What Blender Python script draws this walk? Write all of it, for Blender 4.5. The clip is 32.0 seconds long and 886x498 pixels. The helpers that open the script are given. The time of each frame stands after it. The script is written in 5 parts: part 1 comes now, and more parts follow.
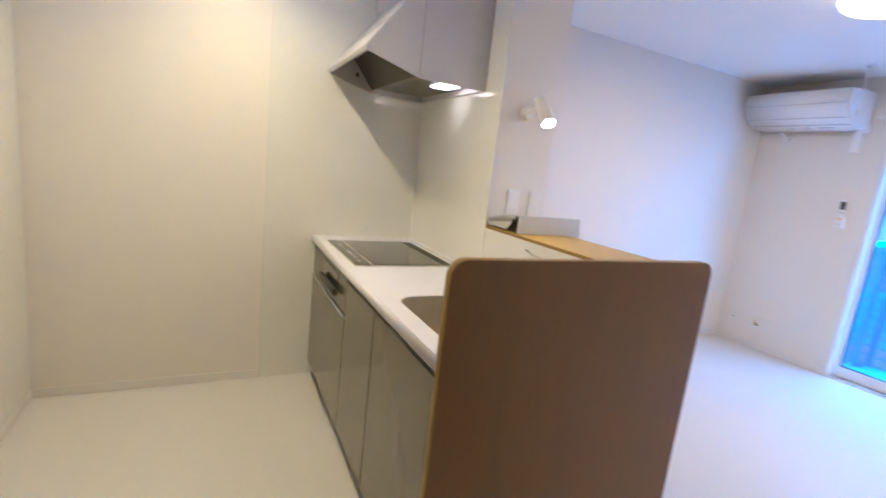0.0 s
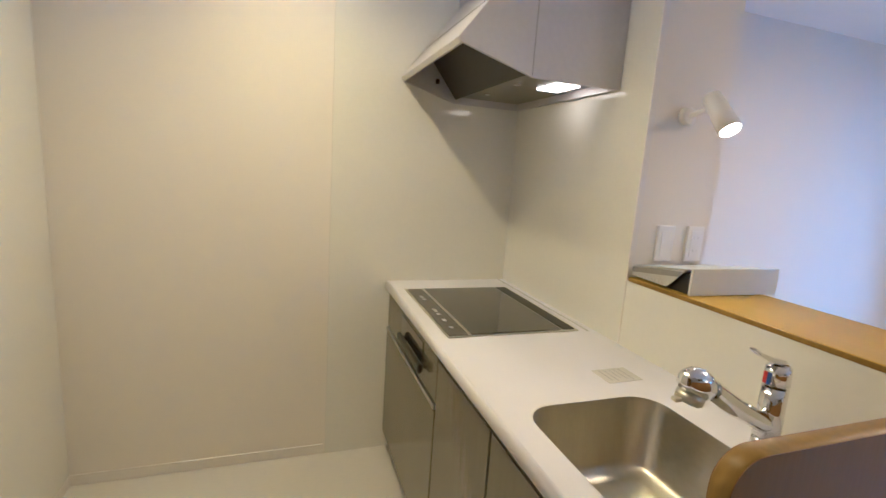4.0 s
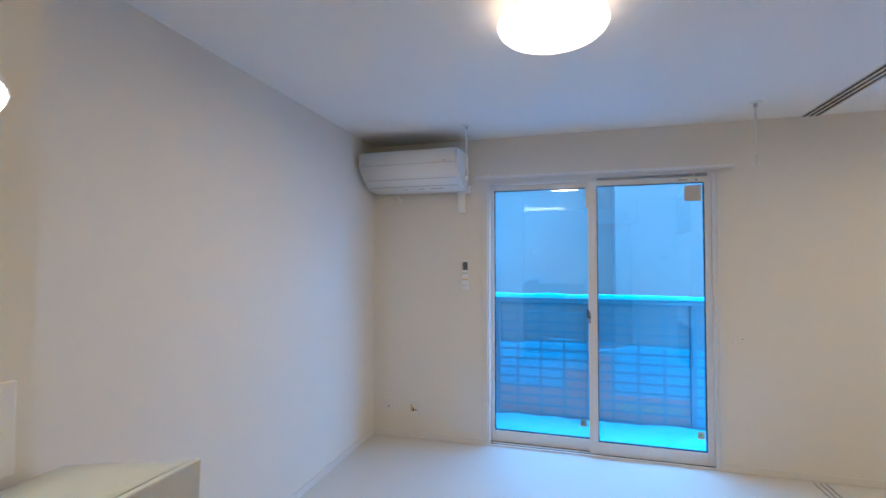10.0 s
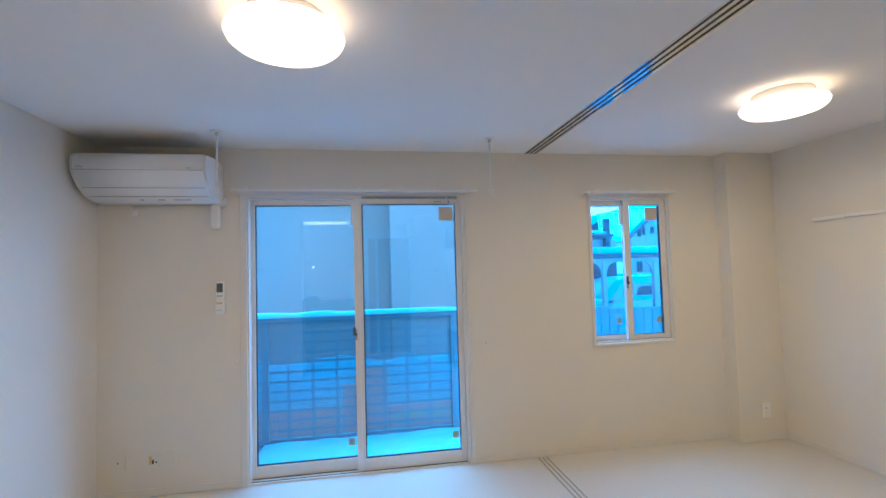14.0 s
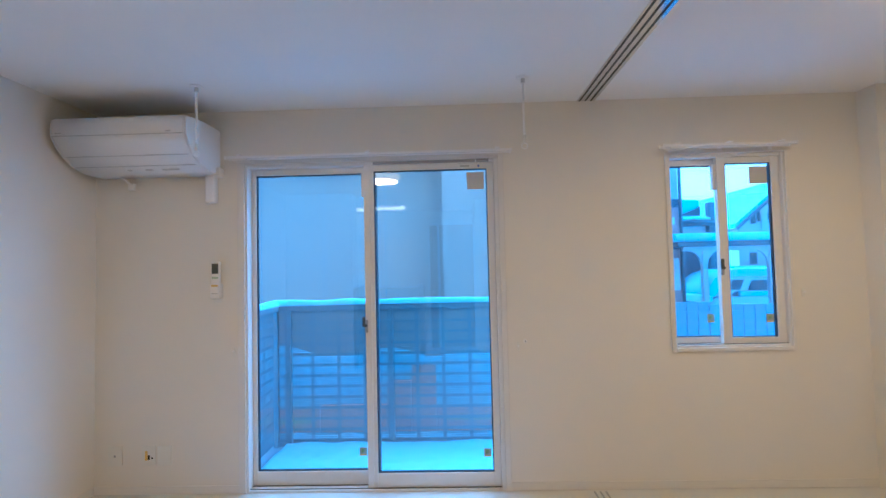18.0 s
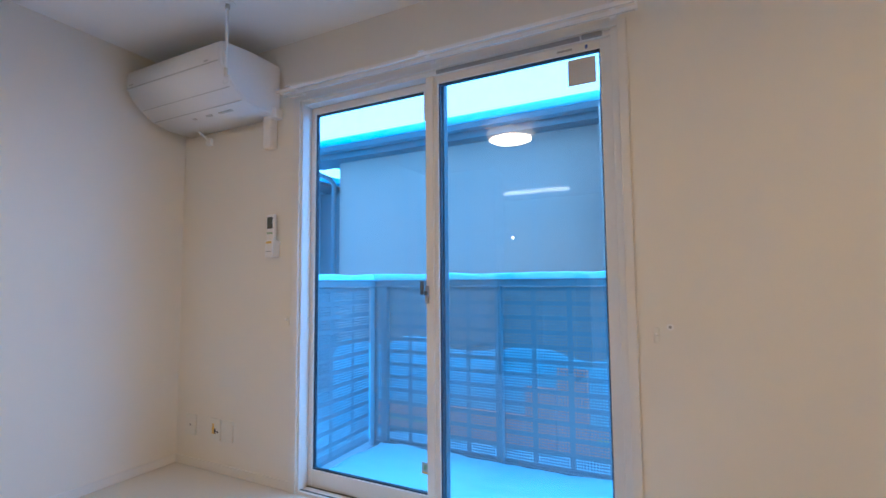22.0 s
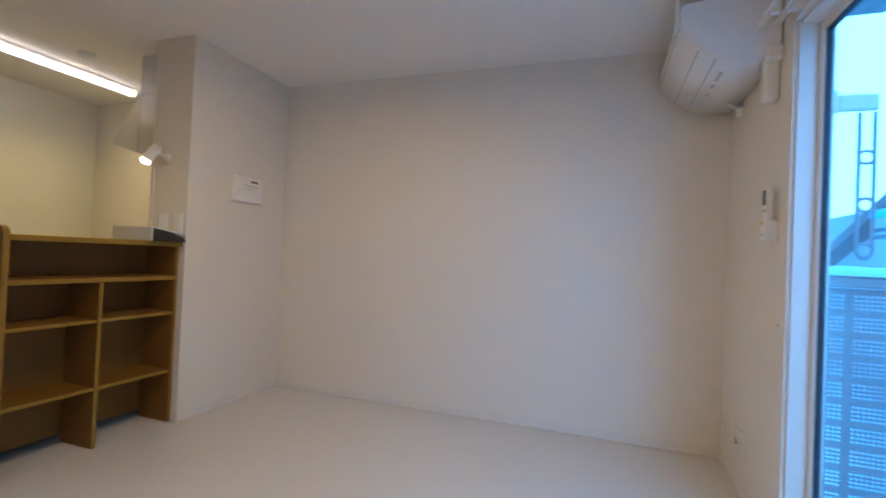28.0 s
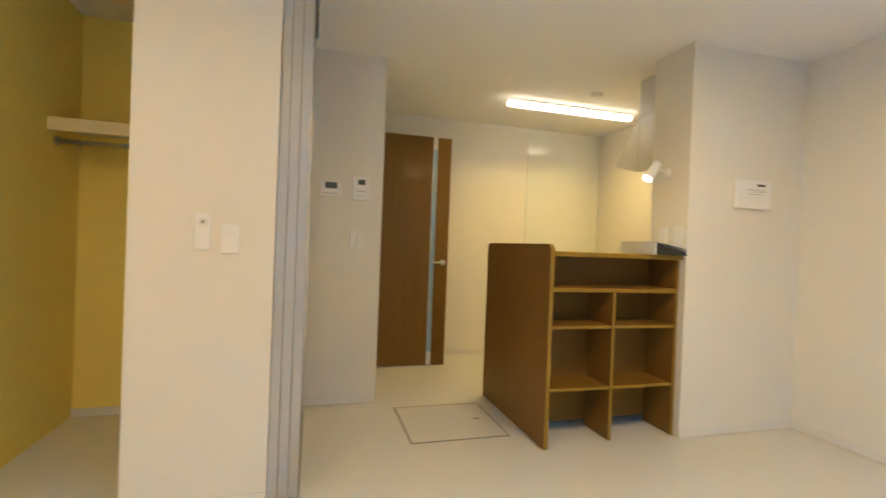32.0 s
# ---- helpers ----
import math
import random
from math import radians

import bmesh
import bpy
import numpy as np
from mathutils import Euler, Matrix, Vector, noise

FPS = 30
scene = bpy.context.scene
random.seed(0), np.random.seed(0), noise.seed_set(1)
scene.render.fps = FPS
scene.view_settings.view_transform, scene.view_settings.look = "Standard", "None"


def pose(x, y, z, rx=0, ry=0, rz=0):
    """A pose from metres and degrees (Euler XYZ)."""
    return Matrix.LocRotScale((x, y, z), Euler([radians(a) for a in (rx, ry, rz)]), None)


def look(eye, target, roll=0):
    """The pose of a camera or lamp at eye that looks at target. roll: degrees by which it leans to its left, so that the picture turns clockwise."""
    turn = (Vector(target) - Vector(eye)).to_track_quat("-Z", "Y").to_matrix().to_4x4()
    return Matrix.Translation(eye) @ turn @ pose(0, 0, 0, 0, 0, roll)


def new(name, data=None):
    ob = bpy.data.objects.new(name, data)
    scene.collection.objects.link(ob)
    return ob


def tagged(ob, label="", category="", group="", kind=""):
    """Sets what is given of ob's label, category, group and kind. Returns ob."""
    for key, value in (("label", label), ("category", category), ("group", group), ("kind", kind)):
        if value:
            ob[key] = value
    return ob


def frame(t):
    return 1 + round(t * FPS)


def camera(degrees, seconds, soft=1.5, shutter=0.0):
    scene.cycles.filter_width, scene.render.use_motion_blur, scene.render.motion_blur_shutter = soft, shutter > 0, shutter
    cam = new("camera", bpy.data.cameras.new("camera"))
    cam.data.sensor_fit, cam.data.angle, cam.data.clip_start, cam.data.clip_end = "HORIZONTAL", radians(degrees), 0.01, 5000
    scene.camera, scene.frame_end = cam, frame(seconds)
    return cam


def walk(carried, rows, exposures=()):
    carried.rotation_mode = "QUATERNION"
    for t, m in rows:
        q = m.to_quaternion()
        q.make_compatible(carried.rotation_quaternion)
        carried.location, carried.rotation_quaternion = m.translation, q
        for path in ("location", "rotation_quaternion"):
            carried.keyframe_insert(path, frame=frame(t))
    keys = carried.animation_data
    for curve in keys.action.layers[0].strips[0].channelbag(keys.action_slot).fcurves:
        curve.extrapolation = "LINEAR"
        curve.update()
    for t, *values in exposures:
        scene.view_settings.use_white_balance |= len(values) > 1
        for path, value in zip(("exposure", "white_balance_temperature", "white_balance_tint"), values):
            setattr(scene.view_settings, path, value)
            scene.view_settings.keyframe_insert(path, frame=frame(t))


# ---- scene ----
cam = camera(88.14, 32.0, shutter=0.5)
PATH = [
    (0.0, pose(2.717, -4.552, 1.351, 79.76, -6.36, 64.37)),
    (0.5, pose(2.611, -4.553, 1.390, 82.22, -5.72, 71.10)),
    (1.0, pose(2.527, -4.549, 1.418, 83.37, -4.98, 74.10)),
    (1.5, pose(2.440, -4.554, 1.424, 84.08, -4.89, 75.59)),
    (2.0, pose(2.362, -4.558, 1.428, 83.92, -4.71, 76.60)),
    (2.5, pose(2.295, -4.566, 1.426, 83.30, -4.48, 77.20)),
    (4.5, pose(2.051, -4.451, 1.412, 78.47, -3.22, 66.58)),
    (5.0, pose(2.000, -4.405, 1.410, 78.09, -2.81, 58.95)),
    (5.5, pose(1.946, -4.373, 1.411, 78.29, -2.32, 50.56)),
    (6.0, pose(1.898, -4.309, 1.404, 79.33, -1.62, 41.47)),
    (6.5, pose(1.858, -4.201, 1.406, 80.83, -1.41, 34.44)),
    (7.0, pose(1.826, -4.073, 1.417, 82.83, -1.21, 30.25)),
    (7.5, pose(1.783, -3.958, 1.422, 84.85, -0.69, 27.83)),
    (8.0, pose(1.723, -3.850, 1.421, 86.75, -0.57, 25.37)),
    (8.5, pose(1.672, -3.752, 1.435, 88.28, -0.39, 23.08)),
    (9.0, pose(1.630, -3.667, 1.442, 89.52, -0.29, 20.60)),
    (9.5, pose(1.604, -3.602, 1.443, 90.59, -0.13, 18.39)),
    (10.0, pose(1.597, -3.561, 1.432, 91.55, -0.02, 15.63)),
    (10.5, pose(1.602, -3.531, 1.430, 92.23, 0.10, 12.08)),
    (11.0, pose(1.629, -3.495, 1.451, 92.44, 0.48, 7.99)),
    (11.5, pose(1.665, -3.475, 1.468, 92.43, 0.81, 3.58)),
    (12.0, pose(1.699, -3.474, 1.471, 92.47, 1.09, -1.12)),
    (12.5, pose(1.723, -3.482, 1.467, 92.62, 1.25, -5.30)),
    (13.0, pose(1.741, -3.481, 1.465, 92.71, 1.46, -8.02)),
    (13.5, pose(1.764, -3.480, 1.466, 92.75, 1.61, -9.71)),
    (15.5, pose(1.947, -3.437, 1.487, 92.73, 1.39, -8.46)),
    (16.0, pose(2.003, -3.345, 1.486, 92.60, 1.41, -6.18)),
    (16.5, pose(2.064, -3.212, 1.480, 92.74, 1.40, -3.45)),
    (17.0, pose(2.137, -3.086, 1.461, 92.83, 1.38, -1.69)),
    (17.5, pose(2.214, -2.968, 1.424, 92.46, 1.34, -0.11)),
    (18.0, pose(2.288, -2.862, 1.373, 92.28, 1.32, 1.47)),
    (18.5, pose(2.344, -2.761, 1.318, 92.70, 1.33, 3.25)),
    (19.0, pose(2.383, -2.648, 1.254, 92.89, 1.36, 4.51)),
    (19.5, pose(2.415, -2.491, 1.187, 93.19, 1.37, 5.60)),
    (20.0, pose(2.461, -2.344, 1.133, 93.23, 1.38, 7.49)),
    (20.5, pose(2.505, -2.217, 1.101, 93.65, 1.21, 10.68)),
    (21.0, pose(2.573, -2.092, 1.084, 94.01, 0.94, 14.99)),
    (21.5, pose(2.650, -1.962, 1.077, 94.21, 0.72, 20.21)),
    (22.0, pose(2.722, -1.828, 1.073, 94.06, 0.45, 26.44)),
    (22.5, pose(2.791, -1.685, 1.073, 94.01, 0.06, 32.69)),
    (23.0, pose(2.881, -1.550, 1.076, 93.99, -0.29, 38.28)),
    (23.5, pose(2.980, -1.428, 1.066, 93.81, -0.73, 44.67)),
    (24.0, pose(3.052, -1.317, 1.050, 93.78, -1.24, 51.89)),
    (24.5, pose(3.072, -1.206, 1.039, 93.70, -1.36, 60.11)),
    (26.5, pose(3.171, -0.816, 1.072, 92.24, -2.46, 86.73)),
    (27.0, pose(3.155, -0.762, 1.074, 91.73, -2.27, 94.10)),
    (27.5, pose(3.110, -0.731, 1.071, 91.17, -2.33, 101.96)),
    (28.0, pose(3.045, -0.672, 1.091, 90.92, -2.56, 109.31)),
    (28.5, pose(2.997, -0.680, 1.088, 90.57, -2.52, 116.07)),
    (29.0, pose(2.957, -0.677, 1.081, 90.40, -2.61, 123.51)),
    (29.5, pose(2.917, -0.685, 1.089, 90.23, -2.60, 131.47)),
    (30.0, pose(2.922, -0.732, 1.093, 90.20, -2.52, 138.87)),
    (30.5, pose(2.947, -0.773, 1.105, 89.96, -2.52, 144.98)),
    (31.0, pose(2.995, -0.806, 1.108, 89.84, -2.50, 150.53)),
    (31.5, pose(3.034, -0.834, 1.117, 89.62, -2.28, 157.17)),
    (32.0, pose(3.074, -0.854, 1.114, 89.53, -2.19, 164.15)),
]
walk(cam, PATH, [(0.0, 2.70, 3480, 4), (1.0, 2.43, 3500, 4), (2.0, 2.45, 3480, 5), (5.0, 2.40, 3670, -1), (7.0, 2.2, 3820, -2), (9.0, 2.00, 3720, -6), (11.0, 1.89, 3620, -8), (13.0, 1.89, 3690, -9), (16.0, 1.92, 3760, -7), (19.0, 1.86, 3880, -5), (22.0, 1.78, 3960, -4), (24.5, 1.66, 3900, -5), (27.0, 1.63, 4030, -5), (28.0, 1.64, 4050, -6), (29.0, 1.82, 4020, -8), (30.0, 2.21, 4310, -10), (31.0, 2.34, 4350, -14), (32.0, 2.48, 4500, -18)])
SKY, DOME, TUBE, BULB, HOODL = 0.150, 0.95, 1.6, 9.0, 1.6
LAMP_W, BED_W, TUBE_W, SPOT_W = 5.05, 4.25, 3.15, 2.4
# ---- light ----
world = bpy.data.worlds.new("world")
scene.world = world
world.use_nodes = True
wn = world.node_tree
sky = wn.nodes.new("ShaderNodeTexSky")
sky.sky_type = "NISHITA"
sky.sun_disc = False
sky.sun_elevation, sky.sun_rotation = radians(65), radians(-10)
sky.air_density, sky.dust_density, sky.ozone_density = 1.0, 2.0, 3.0
wn.links.new(sky.outputs["Color"], wn.nodes["Background"].inputs["Color"])
wn.nodes["Background"].inputs["Strength"].default_value = SKY
sun = new("sun", bpy.data.lights.new("sun", "SUN"))
sun.data.energy, sun.data.angle, sun.data.color = 0.50, radians(70), (0.78, 0.93, 1.0)
sun.matrix_world = look((0, 0, 20), (1.6, -9.2, 20 - 20.0))


def downlight(name, at, shape, w, h, watts, colour, spread=180):
    """The downward light of a ceiling lamp, just under its diffuser."""
    d = bpy.data.lights.new(name, "AREA")
    d.shape, d.size, d.energy, d.color = shape, w, watts, colour
    d.spread = radians(spread)
    if h:
        d.size_y = h
    new(name, d).location = at


LIVING, TUBEC = (1.0, 0.485, 0.158), (1.0, 0.49, 0.098)
downlight("living_light", (1.535, -1.80, 2.281), "DISK", 0.36, 0, LAMP_W, LIVING)
downlight("bedroom_light", (4.09, -1.35, 2.281), "DISK", 0.36, 0, BED_W, LIVING)
downlight("batten_light", (0.89, -4.50, 2.328), "RECTANGLE", 1.18, 0.05, TUBE_W, TUBEC, 149)
d = bpy.data.lights.new("spot_light", "SPOT")
d.energy, d.color, d.spot_size, d.spot_blend, d.shadow_soft_size = SPOT_W, (1.0, 0.50, 0.15), radians(76), 0.8, 0.03
new("spot_light", d).matrix_world = look((1.069, -3.287, 1.578), (1.069 + 0.085, -3.287 - 0.044, 1.578 - 0.105))

# ---- materials ----
def mat(name, col, rough=0.6, metal=0.0, var=0.06, scale=3.0, fine=60.0, bump=0.05, stretch=(1, 1, 1), coat=0.0, emit=0.0):
    m = bpy.data.materials.new(name)
    m.use_nodes = True
    nt = m.node_tree
    b = nt.nodes["Principled BSDF"]
    b.inputs["Metallic"].default_value = metal
    b.inputs["Coat Weight"].default_value = coat
    b.inputs["Coat Roughness"].default_value = 0.12
    tc = nt.nodes.new("ShaderNodeTexCoord")
    mp = nt.nodes.new("ShaderNodeMapping")
    mp.inputs["Scale"].default_value = stretch
    nt.links.new(tc.outputs["Object"], mp.inputs["Vector"])
    n1 = nt.nodes.new("ShaderNodeTexNoise")
    n1.inputs["Scale"].default_value = scale
    n1.inputs["Detail"].default_value = 4
    n2 = nt.nodes.new("ShaderNodeTexNoise")
    n2.inputs["Scale"].default_value = fine
    n2.inputs["Detail"].default_value = 3
    for n in (n1, n2):
        nt.links.new(mp.outputs["Vector"], n.inputs["Vector"])
    add = nt.nodes.new("ShaderNodeMath")
    add.operation = "ADD"
    nt.links.new(n1.outputs["Fac"], add.inputs[0])
    nt.links.new(n2.outputs["Fac"], add.inputs[1])
    mr = nt.nodes.new("ShaderNodeMapRange")
    mr.inputs["From Min"].default_value, mr.inputs["From Max"].default_value = 0.7, 1.3
    nt.links.new(add.outputs[0], mr.inputs["Value"])
    mix = nt.nodes.new("ShaderNodeMix")
    mix.data_type = "RGBA"
    mix.inputs["A"].default_value = (*[max(0, c * (1 - var)) for c in col], 1)
    mix.inputs["B"].default_value = (*[min(1, c * (1 + var)) for c in col], 1)
    nt.links.new(mr.outputs["Result"], mix.inputs["Factor"])
    nt.links.new(mix.outputs["Result"], b.inputs["Base Color"])
    rr = nt.nodes.new("ShaderNodeMapRange")
    rr.inputs["To Min"].default_value, rr.inputs["To Max"].default_value = max(0.02, rough - 0.06), min(1, rough + 0.06)
    nt.links.new(n1.outputs["Fac"], rr.inputs["Value"])
    nt.links.new(rr.outputs["Result"], b.inputs["Roughness"])
    if bump:
        bp = nt.nodes.new("ShaderNodeBump")
        bp.inputs["Strength"].default_value = bump
        bp.inputs["Distance"].default_value = 0.002
        nt.links.new(n2.outputs["Fac"], bp.inputs["Height"])
        nt.links.new(bp.outputs["Normal"], b.inputs["Normal"])
    if emit:
        b.inputs["Emission Color"].default_value = (*col, 1)
        b.inputs["Emission Strength"].default_value = emit
    return m


def glass(name, tint, gloss=0.05):
    m = bpy.data.materials.new(name)
    m.use_nodes = True
    nt = m.node_tree
    nt.nodes.remove(nt.nodes["Principled BSDF"])
    tr = nt.nodes.new("ShaderNodeBsdfTransparent")
    tr.inputs["Color"].default_value = (*tint, 1)
    gl = nt.nodes.new("ShaderNodeBsdfGlossy")
    gl.inputs["Roughness"].default_value = 0.0
    lw = nt.nodes.new("ShaderNodeLayerWeight")
    lw.inputs["Blend"].default_value = 0.5
    pw = nt.nodes.new("ShaderNodeMath")
    pw.operation, pw.inputs[1].default_value = "POWER", 5.0
    fr = nt.nodes.new("ShaderNodeMapRange")
    fr.inputs["To Min"].default_value, fr.inputs["To Max"].default_value = gloss, 0.75
    nt.links.new(lw.outputs["Facing"], pw.inputs[0])
    nt.links.new(pw.outputs[0], fr.inputs["Value"])
    mx = nt.nodes.new("ShaderNodeMixShader")
    nt.links.new(fr.outputs[0], mx.inputs["Fac"])
    nt.links.new(tr.outputs[0], mx.inputs[1])
    nt.links.new(gl.outputs[0], mx.inputs[2])
    nt.links.new(mx.outputs[0], nt.nodes["Material Output"].inputs["Surface"])
    return m


M_WALL = mat("wallpaper", (0.82, 0.786, 0.71), 0.85, var=0.012, scale=1.2, fine=260, bump=0.12)
M_CLOSET = mat("closet_paper", (0.93, 0.79, 0.19), 0.85, var=0.02, scale=1.2, fine=260, bump=0.12)
M_CREAM = mat("cream_board", (0.82, 0.72, 0.42), 0.5, var=0.03, bump=0.02)
M_CEIL = mat("ceiling_paper", (0.91, 0.90, 0.885), 0.9, var=0.01, scale=1.0, fine=200, bump=0.1)
M_FLOOR = mat("cream_flooring", (0.69, 0.675, 0.635), 0.42, var=0.02, scale=1.5, fine=90, bump=0.04, stretch=(1, 0.25, 1))
M_TRIM = mat("white_trim", (0.80, 0.775, 0.73), 0.45, var=0.015, bump=0.02)
M_PVC = mat("white_resin_frame", (0.80, 0.79, 0.77), 0.35, var=0.015, bump=0.01)
M_SASHALU = mat("dark_sash_metal", (0.11, 0.15, 0.19), 0.45, metal=0.3, var=0.04, bump=0.01)
M_PLASTIC = mat("white_plastic", (0.88, 0.87, 0.86), 0.35, var=0.012, bump=0.02)
M_TINT = mat("brown_tinted_panel", (0.20, 0.165, 0.125), 0.25, var=0.05, bump=0)
M_FILM = mat("grey_film", (0.30, 0.30, 0.28), 0.25, var=0.08, fine=90)
M_CARTON = mat("coated_white_card", (0.76, 0.80, 0.82), 0.45, var=0.015, bump=0.03)
M_PLATE = mat("wall_white_plastic", (0.80, 0.785, 0.715), 0.55, var=0.012, bump=0.02)
M_IVORY = mat("ivory_plastic", (0.80, 0.78, 0.72), 0.4, var=0.012, bump=0.02)
M_KPANEL = mat("glossy_kitchen_panel", (0.82, 0.815, 0.745), 0.08, var=0.012, scale=1.0, bump=0.01, coat=0.3)
M_TOP = mat("white_worktop", (0.775, 0.77, 0.84), 0.35, var=0.02, scale=6, fine=300, bump=0.03)
M_STEEL = mat("brushed_steel", (0.62, 0.605, 0.51), 0.34, metal=1.0, var=0.05, fine=40, bump=0.06, stretch=(1, 14, 1))
M_CHROME = mat("chrome", (0.80, 0.80, 0.80), 0.07, metal=1.0, var=0.01, bump=0)
M_HOOD = mat("silver_paint", (0.60, 0.59, 0.61), 0.42, metal=0.45, var=0.03, bump=0.02)
# Hood silver with the shade of its underside put into the colour.
M_HOODSHADE = mat("shaded_silver_paint", (0.26, 0.25, 0.20), 0.35, metal=0.4, var=0.06, bump=0.02)
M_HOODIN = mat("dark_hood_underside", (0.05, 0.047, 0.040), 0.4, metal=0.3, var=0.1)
M_CAB = mat("bronze_cabinet_front", (0.18, 0.165, 0.105), 0.22, metal=0.35, var=0.05, fine=50, bump=0.03, stretch=(14, 1, 1), coat=0.2)
M_BLACK = mat("black_plastic", (0.02, 0.02, 0.02), 0.4, var=0.2)
M_IH = mat("black_glass", (0.035, 0.034, 0.028), 0.08, var=0.1, bump=0, coat=0.6)
M_WOOD = mat("brown_wood", (0.205, 0.106, 0.018), 0.42, var=0.06, scale=3, fine=26, bump=0.06, stretch=(6, 6, 0.5), coat=0.03)
M_COUNTER = mat("golden_counter_wood", (0.45, 0.30, 0.003), 0.32, var=0.04, scale=3, fine=26, bump=0.05, stretch=(0.5, 6, 6))
M_WOODX = mat("brown_wood_lengthwise", (0.22, 0.117, 0.008), 0.48, var=0.09, scale=3, fine=26, bump=0.06, stretch=(0.5, 6, 6), coat=0.04)
M_EDGE = mat("wood_edge_band", (0.27, 0.172, 0.014), 0.4, var=0.15, fine=30, stretch=(3, 3, 0.6))
M_DOOR = mat("dark_oak_door", (0.185, 0.097, 0.006), 0.42, var=0.14, scale=3, fine=30, bump=0.05, stretch=(7, 7, 0.4), coat=0.08)
M_ALU = mat("aluminium", (0.60, 0.60, 0.60), 0.35, metal=0.9, var=0.03, bump=0.02)
M_RAIL = mat("grey_track", (0.42, 0.42, 0.42), 0.4, metal=0.6, var=0.03)
M_TRACK = mat("bright_track", (0.78, 0.79, 0.80), 0.10, metal=0.95, var=0.02, bump=0)
M_GROOVE = mat("track_groove", (0.06, 0.06, 0.06), 0.6, var=0.1)
M_GLASS = glass("window_glass", (0.745, 0.865, 0.94), 0.085)
M_FROST = mat("frosted_slit_glass", (0.42, 0.58, 0.66), 0.2, var=0.06, fine=120)
M_GASKET = mat("dark_gasket", (0.03, 0.04, 0.06), 0.6, var=0.1)
M_DOME = mat("lamp_diffuser", (1.0, 0.54, 0.23), 0.5, var=0.0, bump=0, emit=DOME)
M_TUBE = mat("tube_diffuser", (1.0, 0.64, 0.40), 0.5, var=0.0, bump=0, emit=TUBE)
M_BULB = mat("spot_bulb", (1.0, 0.56, 0.26), 0.5, var=0.0, bump=0, emit=BULB)
M_HOODLAMP = mat("hood_lamp", (1.0, 0.56, 0.26), 0.5, var=0.0, bump=0, emit=HOODL)
M_OVERCAST = mat("overcast_sky", (0.92, 0.95, 0.98), 0.9, var=0.03, scale=0.03, fine=0.1, bump=0, emit=0.72)
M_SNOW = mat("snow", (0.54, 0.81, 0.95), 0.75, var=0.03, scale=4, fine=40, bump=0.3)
M_FENCE = mat("grey_fence_metal", (0.29, 0.35, 0.41), 0.5, metal=0.1, var=0.04, bump=0.02)
M_SIDING = mat("grey_siding", (0.57, 0.41, 0.32), 0.8, var=0.04, scale=1.2, fine=120, bump=0.1)
M_EAVE = mat("dark_eave_metal", (0.17, 0.19, 0.21), 0.5, metal=0.2, var=0.08)
M_HOUSE = mat("pale_house_wall", (0.62, 0.63, 0.65), 0.8, var=0.04)
M_DARKW = mat("dark_house_wall", (0.16, 0.18, 0.20), 0.7, var=0.1)
M_PINK = mat("pink_house_wall", (0.60, 0.42, 0.38), 0.8, var=0.05)
M_ORANGE = mat("orange_plastic", (1.0, 0.33, 0.16), 0.6, var=0.1)
M_CARGLASS = mat("car_glass", (0.10, 0.13, 0.15), 0.08, var=0.05, bump=0)
M_CAR = mat("car_paint", (0.55, 0.60, 0.62), 0.25, metal=0.3, var=0.02, bump=0, coat=0.5)
M_SCREEN = mat("grey_display", (0.10, 0.11, 0.11), 0.25, var=0.05, bump=0)
M_YELLOW = mat("yellow_label", (0.75, 0.52, 0.12), 0.6, var=0.03)
M_PRINT = mat("grey_print", (0.35, 0.35, 0.36), 0.6, var=0.05)
M_PAPER = mat("translucent_label", (0.55, 0.55, 0.52), 0.5, var=0.08, fine=160)
M_CLEAR = mat("clear_printed_film", (0.68, 0.67, 0.64), 0.2, var=0.05, fine=160)
M_TEAL = mat("teal_label", (0.42, 0.52, 0.52), 0.5, var=0.06, fine=160)
M_MARK = mat("grey_glass_label", (0.60, 0.57, 0.52), 0.5, var=0.06, fine=160)
M_GREEN = mat("green_label", (0.25, 0.42, 0.20), 0.6, var=0.05)
for m in (M_WOOD, M_WOODX, M_DOOR, M_COUNTER, M_EDGE):
    m.node_tree.nodes["Principled BSDF"].inputs["Specular IOR Level"].default_value = 0.3
M_COUNTER.node_tree.nodes["Principled BSDF"].inputs["Specular IOR Level"].default_value = 0.2
M_GAP = mat("pale_gap_shadow", (0.66, 0.65, 0.64), 0.6, var=0.03)
M_RED = mat("red_dot", (0.6, 0.05, 0.04), 0.4)
M_BLUE = mat("blue_dot", (0.05, 0.12, 0.5), 0.4)


# ---- building helpers ----
def bx(*bs, bev=0.0, seg=2):
    """Boxes (x0, x1, y0, y1, z0, z1) joined in one bmesh, with bevelled edges."""
    bm = bmesh.new()
    for x0, x1, y0, y1, z0, z1 in bs:
        r = bmesh.ops.create_cube(bm, size=1, matrix=Matrix.Translation(((x0 + x1) / 2, (y0 + y1) / 2, (z0 + z1) / 2)) @ Matrix.Diagonal((x1 - x0, y1 - y0, z1 - z0, 1)))
        if bev:
            bmesh.ops.bevel(bm, geom=list({e for v in r["verts"] for e in v.link_edges}), offset=bev, segments=seg, affect="EDGES", profile=0.5)
    return bm


